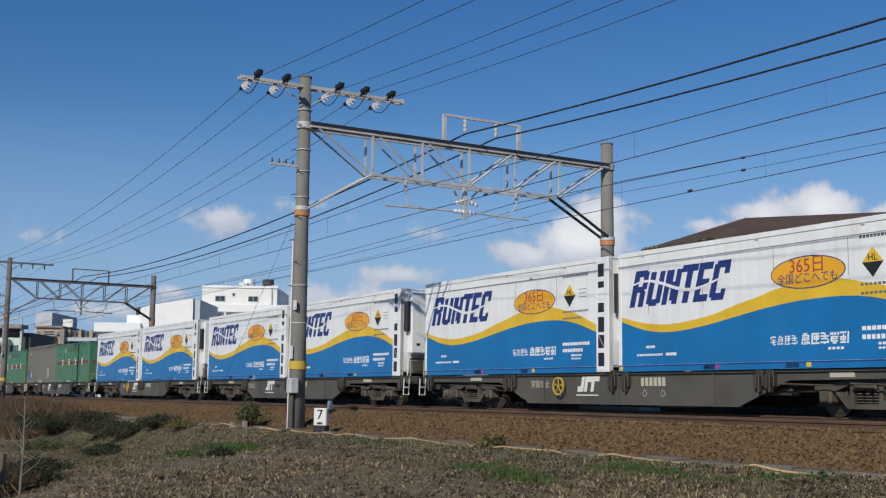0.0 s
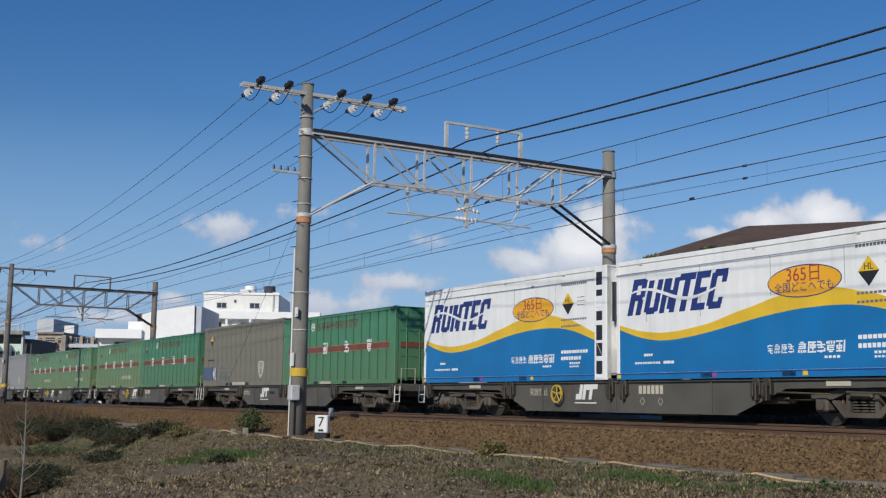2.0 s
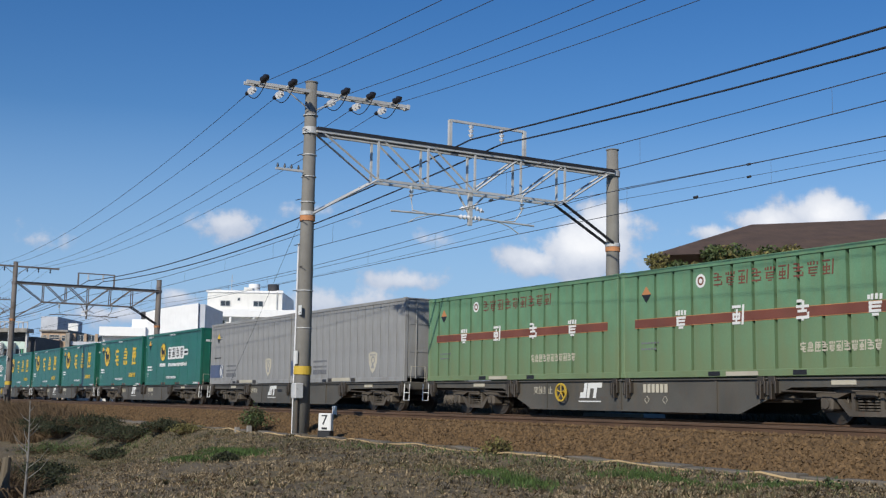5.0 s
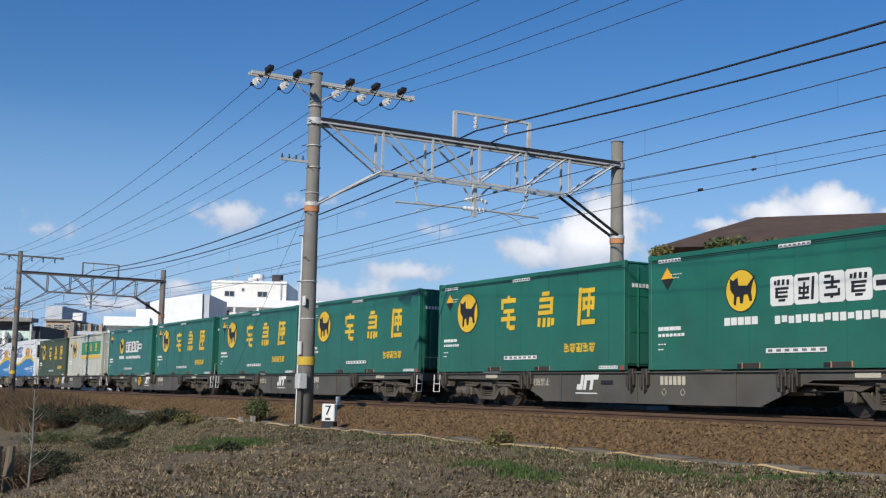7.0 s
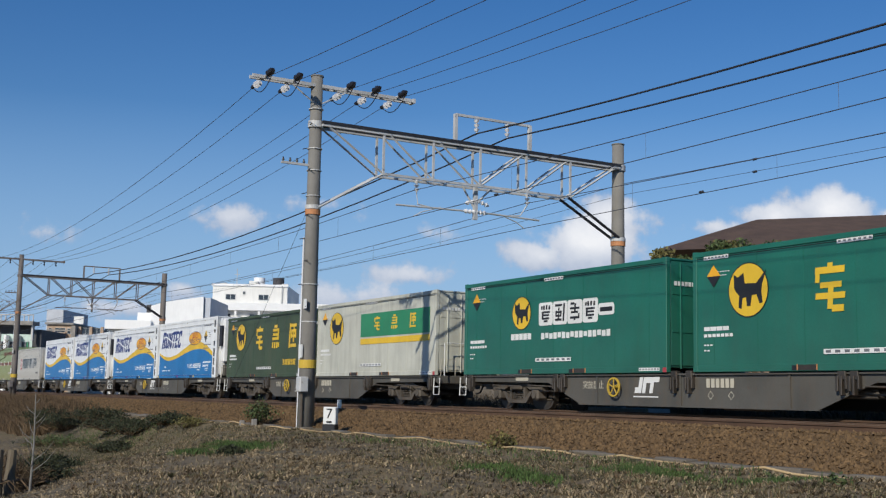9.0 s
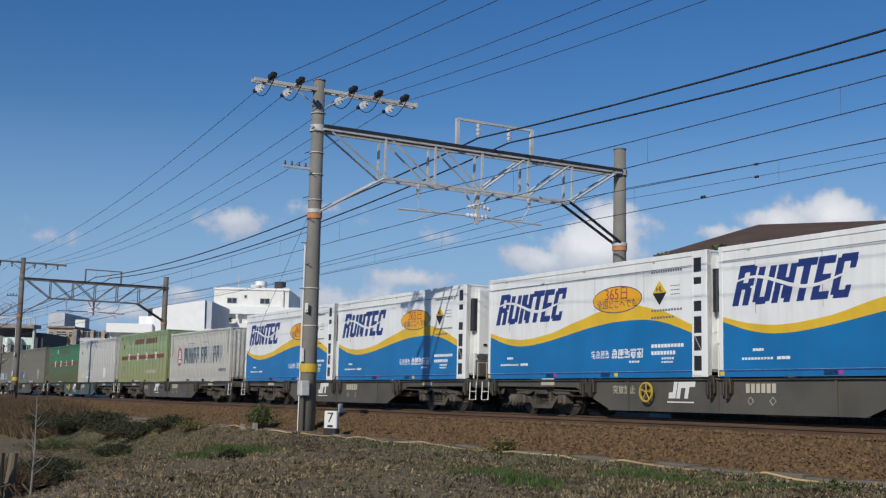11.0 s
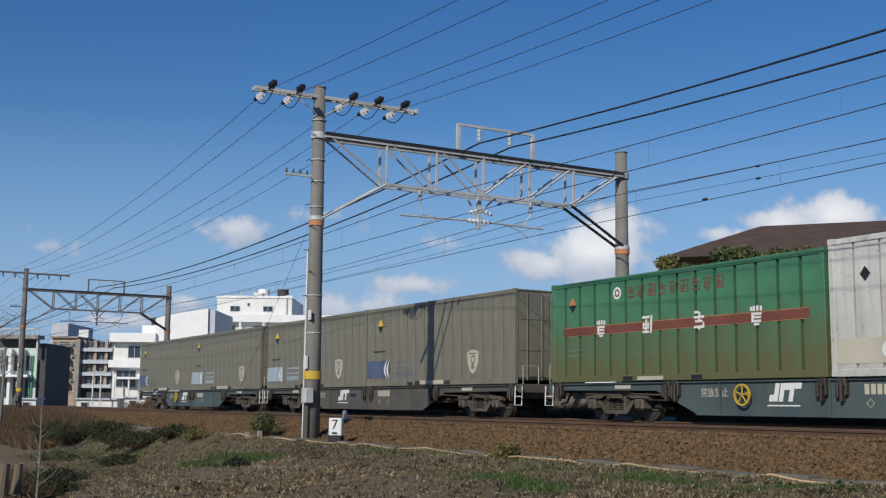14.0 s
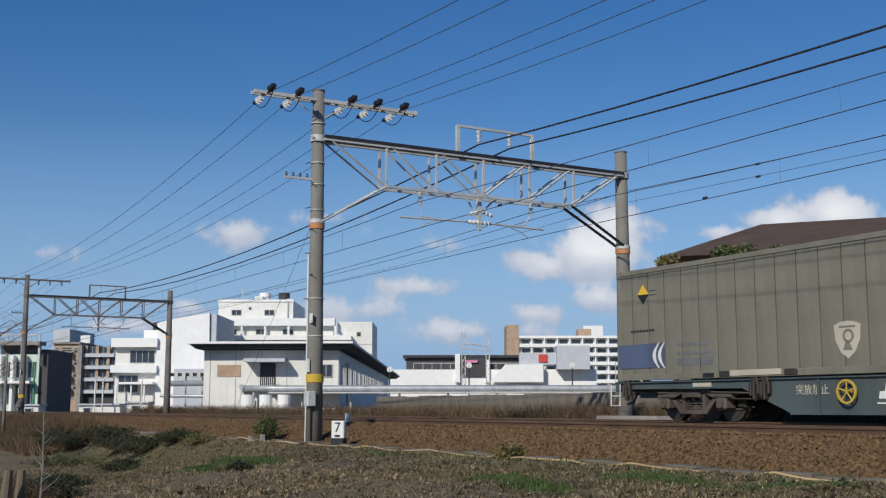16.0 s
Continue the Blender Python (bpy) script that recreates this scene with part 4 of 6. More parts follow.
    lettering("\u5168\u56fd\u3069\u3053\u3078\u3067\u3082", 0.225, M["navy"], ov, pose(ox, y - 0.008, oz - 0.125, 90, 0, 0), "slogan", 0.002)
    diamond(c, 0.822, 1.99, 0.29)
    lettering("HL", 0.19, M["black"], c, pose(fx(0.822), y - 0.009, 2.075, 90, 0, 0), "hazard_letters", 0.002)
    g = Shape()
    for k in range(4):   # company name as slanted blocks
        glyphs(g, fx(0.545 + 0.0205 * k), 0.485, 0.165, 0.19, k, y)
    for k in range(5):
        glyphs(g, fx(0.638 + 0.0265 * k), 0.475, 0.225, 0.225, k + 1, y, 1.3)
    tagged(part("name_print", g, M["white"], c, "white name print as stroke blocks"), kind="stuff")
    sm = Shape()
    bars(sm, 0.70, 0.745, 0.36, 0.41, 4, y)
    bars(sm, 0.11, 0.145, 0.54, 0.60, 4, y, 0.85)
    bars(sm, 0.075, 0.175, 0.36, 0.41, 10, y)
    bars(sm, 0.185, 0.225, 0.355, 0.42, 3, y, 0.9)
    bars(sm, 0.79, 0.915, 0.70, 0.78, 10, y, 0.8)
    bars(sm, 0.79, 0.885, 0.53, 0.62, 8, y, 0.75)
    bars(sm, 0.83, 0.88, 0.42, 0.47, 5, y)
    bars(sm, 0.83, 0.875, 0.34, 0.38, 5, y)
    tagged(part("small_print", sm, M["white"], c, "white small-print bars"), kind="stuff")
    dk = Shape()
    bars(dk, 0.79, 0.91, 2.46, 2.52, 13, y)
    bars(dk, 0.79, 0.91, 1.55, 1.60, 11, y)
    bars(dk, 0.79, 0.88, 1.38, 1.43, 8, y)
    bars(dk, 0.865, 0.90, 2.12, 2.14, 6, y)
    bars(dk, 0.865, 0.90, 2.02, 2.04, 6, y)
    bars(dk, 0.865, 0.90, 1.92, 1.94, 6, y)
    tagged(part("small_print", dk, M["ghost"], c), kind="stuff")
    for s, mt in ((0.004, "yellow"), (0.36, "magenta"), (0.64, "yellow")):
        part("corner_mark", Shape().box(fx(s), y - 0.021, 0.03, fx(s) + 0.13, y - 0.0185, 0.12), M[mt], c)
    # service end: open white frame with rungs over a dark sheet painted as recess shade, and the cooling unit behind it
    x0, x1 = fx(sb) + 0.01, L / 2
    part("recess_shade", Shape().box(x0, y - 0.006, 0.05, x1 - 0.12, y - 0.0045, H - 0.12), M["blackins"], c, "flat dark sheet painted as the shade in the service recess")
    part("frame_post", Shape().box(x1 - 0.19, y - 0.03, 0.0, x1, y + 0.1, H - 0.005, 0.012), M["white"], c, "white corner pillar")
    part("frame_post", Shape().box(x0 - 0.02, y - 0.03, 0.0, x0 + 0.03, y + 0.1, H - 0.005, 0.01), M["white"], c)
    for i in range(7):
        z = 0.03 + i * (H - 0.2) / 6
        part("rung", Shape().box(x0, y - 0.028, z, x1 - 0.15, y - 0.006, z + (0.12 if i % 2 else 0.07), 0.006), M["white"], c)
    part("frame_panel", Shape().box(x0 + 0.03, y - 0.02, 1.72, x1 - 0.19, y - 0.008, 2.1), M["white"], c)
    part("frame_brace", Shape().tube([(x0 + 0.04, y - 0.015, 0.95), (x1 - 0.2, y - 0.015, 0.6)], 0.012, 5), M["grey_light"], c)
    cu = part("cooling_unit", Shape().box(L / 2 - 0.01, -0.98, 0.72, L / 2 + 0.26, 1.02, H - 0.14, 0.05), M["white"], c, "white cooling unit on the end wall")
    part("unit_grille", Shape().box(L / 2 + 0.262, -0.35, 1.55, L / 2 + 0.275, 0.75, H - 0.35), M["blackins"], cu, "dark cooling grille")
    part("unit_latch", Shape().box(L / 2 + 0.262, -0.78, 1.0, L / 2 + 0.285, -0.66, 1.07, 0.005), M["black"], cu)
    part("fuel_tank", Shape().tube([(L / 2 + 0.14, -1.06, 1.45), (L / 2 + 0.14, -1.06, 1.5), (L / 2 + 0.14, -1.06, 2.38), (L / 2 + 0.14, -1.06, 2.42)], 0.105, 14), M["blackins"], c, "dark upright tank")
    part("machine_box", Shape().box(L / 2 + 0.0, -0.9, 0.08, L / 2 + 0.2, 0.9, 0.6, 0.03), M["chassis"], c)
    part("lower_frame", Shape().tube([(L / 2 + 0.1, -1.0, 0.02), (L / 2 + 0.1, -1.0, 0.7), (L / 2 + 0.1, 0.2, 0.7), (L / 2 + 0.1, 0.2, 0.02)], 0.025, 6), M["plate"], c)
    return c


def corner_castings(c, H, paint):
    for e in (-1, 1):
        for z in (0.0, H - 0.12):
            part("corner_casting", Shape().box(e * (L / 2 - 0.075) - 0.08, YF - 0.022, z, e * (L / 2 - 0.075) + 0.08, YF + 0.1, z + 0.13, 0.012), paint, c)


def green_container(name, label, paint, glyphmat="rust", H=2.56, slogan=False, plain=False):
    c = shell(name, label, H, paint, ribs=15, rib=0.268, inset=0.13)
    corner_castings(c, H, paint)
    part("stripe", Shape().box(fx(0.055), YF - 0.006, H * 0.465, fx(0.955), YF - 0.001, H * 0.54), M["rust"], c, "red-brown stripe")
    for z in (H * 0.458, H * 0.541):
        part("stripe_edge", Shape().box(fx(0.055), YF - 0.006, z, fx(0.955), YF - 0.001, z + 0.012), M["sleeve"], c)
    part("end_stripe", Shape().box(L / 2 + 0.0, -W / 2 + 0.2, H * 0.465, L / 2 + 0.004, W / 2 - 0.2, H * 0.54), M["rust"], c)
    for i, s in enumerate((0.228, 0.42, 0.611, 0.80)):
        g = Shape()
        glyphs(g, fx(s), H * 0.435, 0.36, 0.42, i + 4, YF - 0.006, 1.25)
        part("character", g, M["plate"], c, "white painted character as strokes")
    if plain:   # one long slanted word block and a small mark
        for i in range(14):
            if i in (6,):
                continue
            x = fx(0.345 + 0.033 * i)
            part("word_block", Shape().prism([(x, H * 0.765), (x + 0.24, H * 0.765), (x + 0.29, H * 0.87), (x + 0.05, H * 0.87)], YF - 0.006, YF - 0.002).prism([(x + 0.055, H * 0.788), (x + 0.18, H * 0.788), (x + 0.22, H * 0.848), (x + 0.095, H * 0.848)], YF - 0.0058, YF - 0.0022), M["rust"], c)
        part("roundel", Shape().ring(fx(0.235), H * 0.80, 0.06, 0.10, YF - 0.006, YF - 0.002), M["rust"], c)
    else:
        g = Shape()
        for i in range(9):
            glyphs(g, fx(0.355 + 0.041 * i), H * 0.775, 0.30, 0.31, i + 3, YF, 0.8)
        tagged(part("name_print", g, M[glyphmat], c, "red-brown row of painted strokes"), kind="stuff")
        e = part("roundel", Shape().ring(fx(0.298), H * 0.84, 0.10, 0.155, YF - 0.006, YF - 0.002), M["plate"], c)
        part("roundel_centre", Shape().disc(fx(0.298), H * 0.84, 0.055, 0.055, YF - 0.006, YF - 0.002), M["plate"], e)
        part("roundel_ring", Shape().ring(fx(0.298), H * 0.84, 0.057, 0.098, YF - 0.006, YF - 0.002), M["rust"], e)
    diamond(c, 0.10, H * 0.77, 0.2, "sleeve")
    if slogan:
        g = Shape()
        for i in range(11):
            glyphs(g, fx(0.61 + 0.0195 * i), 0.47, 0.155, 0.2, i, YF, 1.2)
        tagged(part("slogan_print", g, M["beige"], c, "pale row of painted strokes"), kind="stuff")
    g = Shape()
    bars(g, 0.08, 0.15, 0.80, 0.84, 6)
    bars(g, 0.08, 0.14, 0.66, 0.70, 5)
    tagged(part("small_print", g, M["ghost"], c), kind="stuff")
    part("label_plate", Shape().box(fx(0.38), YF - 0.03, 0.02, fx(0.48), YF - 0.017, 0.11), M["beige"], c)
    return c


def grey_container(name, label, paint, H=2.69, panel="sblue", mark="ghost"):
    c = shell(name, label, H, paint, ribs=16, rib=0.278, inset=0.075)
    corner_castings(c, H, paint)
    diamond(c, 0.106, 2.06, 0.245)
    part("blue_panel", Shape().box(fx(0.003), YF - 0.0165, 0.29, fx(0.185), YF - 0.014, 0.87), M[panel], c, "faded panel")
    for k in range(2):
        pts = [(fx(0.168) + 0.19 * k - 0.26 * math.sin(math.pi * (i / 12 * 0.9 + 0.05)), 0.27 + 0.60 * i / 12) for i in range(13)]
        cr = Shape().prism(pts + [(a + 0.03 + 0.085 * math.sin(math.pi * i / 12), b) for i, (a, b) in enumerate(pts)][::-1], YF - 0.02 - 0.0005 * k, YF - 0.0168)
        part("crescent", cr, M["plate"], c, "pale crescent")
    for n, z0, z1, f in ((6, 0.31, 0.48, 0.82), (7, 0.56, 0.63, 0.8), (9, 0.76, 0.83, 0.85)):
        for i in range(n):
            a = 0.23 + 0.13 * i / n
            part("faded_block", Shape().box(fx(a), YF - 0.006, z0, fx(a + 0.13 * f / n), YF - 0.002, z1), M[mark], c)
    x, z = fx(0.758), 0.30
    s = part("shield", Shape().prism([(x - 0.33, z + 0.66), (x - 0.16, z + 0.72), (x, z + 0.735), (x + 0.16, z + 0.72), (x + 0.33, z + 0.66), (x + 0.30, z + 0.36), (x + 0.17, z + 0.12), (x, z), (x - 0.17, z + 0.12), (x - 0.30, z + 0.36)], YF - 0.006, YF - 0.002), M["beige"], c, "pale beige shield mark")
    part("shield_mark", Shape().ring(x + 0.02, z + 0.44, 0.085, 0.14, YF - 0.008, YF - 0.0062, 12), paint, s)
    part("shield_mark", Shape().prism([(x - 0.12, z + 0.16), (x + 0.12, z + 0.16), (x + 0.03, z + 0.34), (x - 0.05, z + 0.34)], YF - 0.008, YF - 0.0062), paint, s)
    part("shield_mark", Shape().prism([(x - 0.2, z + 0.6), (x + 0.2, z + 0.6), (x + 0.2, z + 0.64), (x - 0.2, z + 0.64)], YF - 0.008, YF - 0.0062), paint, s)
    g = Shape()
    bars(g, 0.055, 0.15, 1.16, 1.21, 8)
    bars(g, 0.13, 0.16, 2.12, 2.14, 5)
    bars(g, 0.13, 0.16, 2.02, 2.04, 5)
    tagged(part("small_print", g, M["black"], c), kind="stuff")
    part("label_plate", Shape().box(fx(0.414), YF - 0.03, 0.04, fx(0.573), YF - 0.017, 0.16), M["beige"], c, "pale label plate")
    for q in (0.395, 0.60):
        part("pocket_flap", Shape().box(fx(q) - 0.16, YF - 0.035, 0.03, fx(q) + 0.16, YF - 0.017, 0.15, 0.006), M["wheel"], c)
    return c


def teal_container(name, label, paint, word=False, H=2.70, glyph="yellow", ends=None, cream=False):
    c = shell(name, label, H, paint, ribs=7, rib=0.012, inset=0.008, endpaint=ends)
    corner_castings(c, H, paint)
    part("roof_seam", Shape().box(fx(0.004), YF - 0.004, H - 0.16, fx(0.996), YF - 0.001, H - 0.145), M["black"], c)
    cx = fx(0.334 if word else 0.188)
    cz = 1.69 if word else 1.75
    r = 0.445 if word else 0.57
    d = part("disc_mark", Shape().disc(cx, cz, r, r, YF - 0.006, YF - 0.001, 36), M["yellow"], c, "yellow disc with a dark shape")
    part("disc_rim", Shape().ring(cx, cz, r, r + 0.02, YF - 0.007, YF - 0.001, 36), M["black"], d)
    # plain dark arched shape in the disc
    part("dark_shape", Shape().prism([(cx + r * a, cz + r * b) for a, b in ((-0.72, 0.10), (-0.74, 0.62), (-0.52, 0.50), (-0.22, 0.66), (-0.16, 0.25), (0.1, 0.24), (0.42, 0.22), (0.95, 0.72), (0.72, 0.16), (0.68, -0.1), (0.74, -0.52), (0.58, -0.55), (0.44, -0.2), (0.2, -0.22), (0.12, -0.62), (-0.06, -0.62), (-0.1, -0.28), (-0.28, -0.3), (-0.34, -0.7), (-0.5, -0.66), (-0.46, -0.2), (-0.6, -0.08))], YF - 0.009, YF - 0.0072), M["black"], d)
    g = Shape()
    if word:
        for i in range(5):
            x, hh = fx(0.462 + 0.072 * i), (0.30 if i == 4 else 0.62)
            z = 1.30 + (0.16 if i == 4 else 0.0)
            bk = part("word_mark", Shape().prism([(x - 0.32, z + 0.05), (x - 0.27, z), (x + 0.27, z), (x + 0.32, z + 0.05), (x + 0.32, z + hh - 0.05), (x + 0.27, z + hh), (x - 0.27, z + hh), (x - 0.32, z + hh - 0.05)], YF - 0.004 - 0.0003 * i, YF - 0.001), M["plate"], c, "white word-mark block with dark strokes")
            fg = Shape()
            if i == 4:
                fg.box(x - 0.25, YF - 0.009, z + 0.09, x + 0.25, YF - 0.0065, z + 0.2)
            else:
                glyphs(fg, x, z + 0.09, 0.44, 0.46, i + 4, YF - 0.003, 1.15)
            part("strokes", fg, M["black"], bk)
        for i in range(16):
            part("slogan_block", Shape().box(fx(0.44 + 0.0208 * i), YF - 0.006, 0.93 + 0.03 * (i % 3 == 1), fx(0.456 + 0.0208 * i), YF - 0.002, 1.10 - 0.02 * (i % 4 == 2)), M["plate"], c)
        bars(g, 0.278, 0.39, 0.95, 1.12, 5, YF, 0.85)
    elif not cream:
        for i, s in enumerate((0.432, 0.632, 0.826)):
            y = Shape()
            glyphs(y, fx(s), 1.17, 0.80, 0.96, i, YF, 1.2)
            part("character", y, M[glyph], c, "large yellow painted character as strokes")
        y = Shape()
        for i in range(5):
            glyphs(y, fx(0.738 + 0.03 * i), 0.48, 0.24, 0.23, i + 3, YF, 1.3)
        tagged(part("name_print", y, M[glyph], c, "yellow row of painted strokes"), kind="stuff")
    else:
        part("green_panel", Shape().box(fx(0.41), YF - 0.0045, 1.36, fx(0.956), YF - 0.001, 2.17), M["panel"], c, "green panel with yellow edge")
        part("panel_edge", Shape().box(fx(0.41), YF - 0.0045, 1.10, fx(0.956), YF - 0.001, 1.30), M["yellow"], c)
        for i, s in enumerate((0.55, 0.69, 0.83)):
            y = Shape()
            glyphs(y, fx(s), 1.56, 0.46, 0.48, i, YF - 0.003, 1.1)
            part("character", y, M["yellow"], c)
    bars(g, 0.038, 0.125, 0.91, 1.0, 4, YF, 0.92)
    bars(g, 0.038, 0.14, 0.77, 0.84, 7, YF, 0.75)
    bars(g, 0.038, 0.07, 0.58, 0.61, 3)
    bars(g, 0.038, 0.06, 0.46, 0.49, 2)
    bars(g, 0.085, 0.13, 2.20, 2.22, 5)
    bars(g, 0.085, 0.12, 2.12, 2.14, 4)
    for a, b, z0, z1 in ((0.412, 0.59, 0.33, 0.43), (0.455, 0.55, 2.50, 2.58), (0.04, 0.125, 2.50, 2.58), (0.89, 0.972, 0.045, 0.12)):
        p = part("label_plate", Shape().box(fx(a), YF - 0.014, z0, fx(b), YF - 0.0125, z1), M["plate"], c, "white label plate")
        q = Shape()
        for k in range(7):
            u = fx(a + (b - a) * (k + 0.25) / 7)
            q.box(u, YF - 0.016, z0 + 0.025, u + 0.55 * (b - a) * L / 7, YF - 0.0142, z1 - 0.02)
        tagged(part("print", q, M["ghost"], p), kind="stuff")
    tagged(part("label_print", g, M["plate"], c, "white small-print bars"), kind="stuff")
    diamond(c, 0.073, 2.12, 0.25, "orange")
    for s in (0.365, 0.63):
        for q in (-0.27, 0.24):
            part("pocket_rim", Shape().box(fx(s) + q, YF - 0.024, 0.02, fx(s) + q + 0.03, YF - 0.0165, 0.14), M["sleeve"], c)
        part("pocket_flap", Shape().box(fx(s) - 0.235, YF - 0.022, 0.02, fx(s) + 0.235, YF - 0.0168, 0.13), M["wheel"], c)
    part("end_mark", Shape().box(L / 2 - 0.13, YF - 0.026, 0.01, L / 2, YF - 0.0225, 0.12), M["red"], c, "red corner mark")
    e = Shape()
    for k in range(8):
        e.box(L / 2 + 0.001, -1.0 + 0.11 * k, 2.05, L / 2 + 0.006, -0.92 + 0.11 * k, 2.15)
    tagged(part("end_print", e, M["plate"], c), kind="stuff")
    return c


def cream_container():
    c = teal_container("cream_container", "dirty cream container with a green panel and disc", M["cream"], cream=True, H=2.68)
    part("gangway_rail", Shape().tube([(L / 2 + 0.35, -1.1, -0.02), (L / 2 + 0.35, -1.1, 1.0), (L / 2 + 0.35, -0.3, 1.0), (L / 2 + 0.35, -0.3, -0.02)], 0.02, 6), M["plate"], c)
    return c


def pale_container(name, label, letters, H):
    c = shell(name, label, H, M["pale"], ribs=44 if letters else 15, rib=0.06 if letters else 0.285, inset=0.06)
    corner_castings(c, H, M["pale"])
    if letters:
        z, h = 0.90, 0.76
        x = fx(0.255)
        for k, wd in enumerate((0.34, 0.14, 0.3, 0.3, 0.34, 0.34, -0.22, 0.36, 0.38, 0.32, 0.32, 0.34, 0.34, 0.34)):
            if wd < 0:
                x -= wd
                continue
            g = Shape()
            g.box(x, YF - 0.006, z, x + 0.14, YF - 0.002, z + h)
            if wd > 0.2:
                g.box(x + wd - 0.1, YF - 0.0065, z + 0.18 * (wd > 0.33), x + wd, YF - 0.0015, z + h)
                g.box(x, YF - 0.007, z + h * 0.42, x + wd, YF - 0.001, z + h * 0.58)
                if wd > 0.32:
                    g.box(x, YF - 0.0075, z + h * 0.86, x + wd, YF - 0.0005, z + h)
            part("word_block", g, M["steelblue"] if k not in (9, 10, 13) else M["ghost_pale"], c, "worn blue-grey word-mark block")
            x += wd + 0.105
        e = part("roundel", Shape().disc(fx(0.173), 1.24, 0.35, 0.46, YF - 0.005, YF - 0.001, 28), M["red"], c, "red roundel")
        g = Shape()
        glyphs(g, fx(0.173), 0.92, 0.46, 0.64, 1, YF - 0.004, 1.3)
        part("roundel_strokes", g, M["plate"], e)
        g = Shape()
        bars(g, 0.84, 0.955, 0.47, 0.60, 4, YF, 0.7)
        bars(g, 0.337, 0.443, 1.86, 1.89, 4, YF, 0.6)
        bars(g, 0.568, 0.674, 1.86, 1.89, 4, YF, 0.6)
        for k in range(10):
            g.box(fx(0.03), YF - 0.006, 1.3 + 0.1 * k, fx(0.042), YF - 0.002, 1.36 + 0.1 * k)
            g.box(fx(0.96), YF - 0.006, 1.3 + 0.1 * k, fx(0.972), YF - 0.002, 1.36 + 0.1 * k)
        tagged(part("small_print", g, M["ghost"], c), kind="stuff")
        for k in range(36):
            part("top_vent", Shape().box(fx(0.02 + 0.0267 * k), YF - 0.022, H - 0.10, fx(0.032 + 0.0267 * k), YF - 0.018, H - 0.06), M["ghost"], c)
    else:
        part("label_plate", Shape().box(fx(0.006), YF - 0.006, 0.25, fx(0.16), YF - 0.001, 0.74), M["beige"], c)
        for n, z0, z1 in ((6, 0.27, 0.44), (8, 0.52, 0.58), (8, 0.68, 0.76)):
            for i in range(n):
                part("faded_block", Shape().box(fx(0.229 + 0.147 * i / n), YF - 0.006, z0, fx(0.229 + 0.147 * (i + 0.8) / n), YF - 0.002, z1), M["plate"], c)
        for k in range(2):
            pts = [(fx(0.158) + 0.19 * k - 0.26 * math.sin(math.pi * (i / 12 * 0.9 + 0.05)), 0.25 + 0.50 * i / 12) for i in range(13)]
            cr = Shape().prism(pts + [(a + 0.03 + 0.085 * math.sin(math.pi * i / 12), b) for i, (a, b) in enumerate(pts)][::-1], YF - 0.01 - 0.0005 * k, YF - 0.0068)
            part("crescent", cr, M["plate"], c, "white crescent")
        x, z = fx(0.746), 0.25
        part("shield", Shape().prism([(x - 0.29, z + 0.64), (x + 0.29, z + 0.64), (x + 0.28, z + 0.25), (x + 0.14, z + 0.06), (x, z), (x - 0.14, z + 0.06), (x - 0.28, z + 0.25)], YF - 0.006, YF - 0.002), M["plate"], c, "plain white shield patch")
        diamond(c, 0.095, 1.97, 0.15, "black")
        for a in (0.02, 0.36, 0.70):
            part("base_flange", Shape().box(fx(a), YF - 0.03, 0.0, fx(a + 0.27), YF - 0.014, 0.14, 0.006), M["pale"], c)
    er = Shape()
    for i in range(11):
        y = -1.0 + 0.2 * i
        er.box(L / 2 - 0.02, y - 0.04, 0.2, L / 2 + 0.012, y + 0.04, H - 0.16)
    part("end_ribs", er, M["pale"], c)
    return c


KINDS = dict(
    R=sized(9.16, white_blue_container),
    G=sized(9.41, green_container, "green_container", "green ribbed container with red-brown stripe and white characters", M["green"]),
    F=sized(9.41, green_container, "faded_green_container", "faded green ribbed container with red-brown stripe", M["green_pale"], slogan=True),
    D=sized(9.41, green_container, "dirty_green_container", "green ribbed container, brown with dirt below its stripe", M["green_dirty"], H=2.6),
    V=sized(9.41, green_container, "olive_container", "yellowish green ribbed container with red-brown stripe and word blocks", M["olive"], H=2.76, slogan=True, plain=True),
    S=sized(9.41, grey_container, "grey_container", "brownish grey ribbed container with pale shield and blue panel", M["grey"]),
    Q=sized(9.41, grey_container, "grey_container", "brownish grey ribbed container with pale shield and pale panel", M["grey"], panel="palepanel", mark="palepanel"),
    T=sized(9.41, grey_container, "light_grey_container", "grey ribbed container with pale shield and blue panel", M["grey_light"], H=2.75),
    Y=sized(9.10, teal_container, "teal_container", "teal container with yellow disc and yellow characters", M["teal"]),
    N=sized(9.10, teal_container, "teal_word_container", "teal container with yellow disc and white word blocks", M["teal"], word=True),
    K=sized(9.10, cream_container),
    O=sized(9.10, teal_container, "dark_olive_container", "dirty dark olive container with yellow characters", M["teal_dark"], H=2.66),
    X=sized(9.00, pale_container, "pale_container", "pale grey corrugated container with worn blue lettering blocks", True, 2.46),
    P=sized(9.35, pale_container, "plain_grey_container", "plain grey corrugated container, streaked with dirt", False, 2.72),
)
SIZE = {k: LENGTHS[ob.name] for k, ob in KINDS.items()}
KINDS["a"] = make_wagon(M["chassis"])
KINDS["b"] = make_wagon(M["chassis"], False)
KINDS["c"] = make_wagon(M["chassis_blue"])
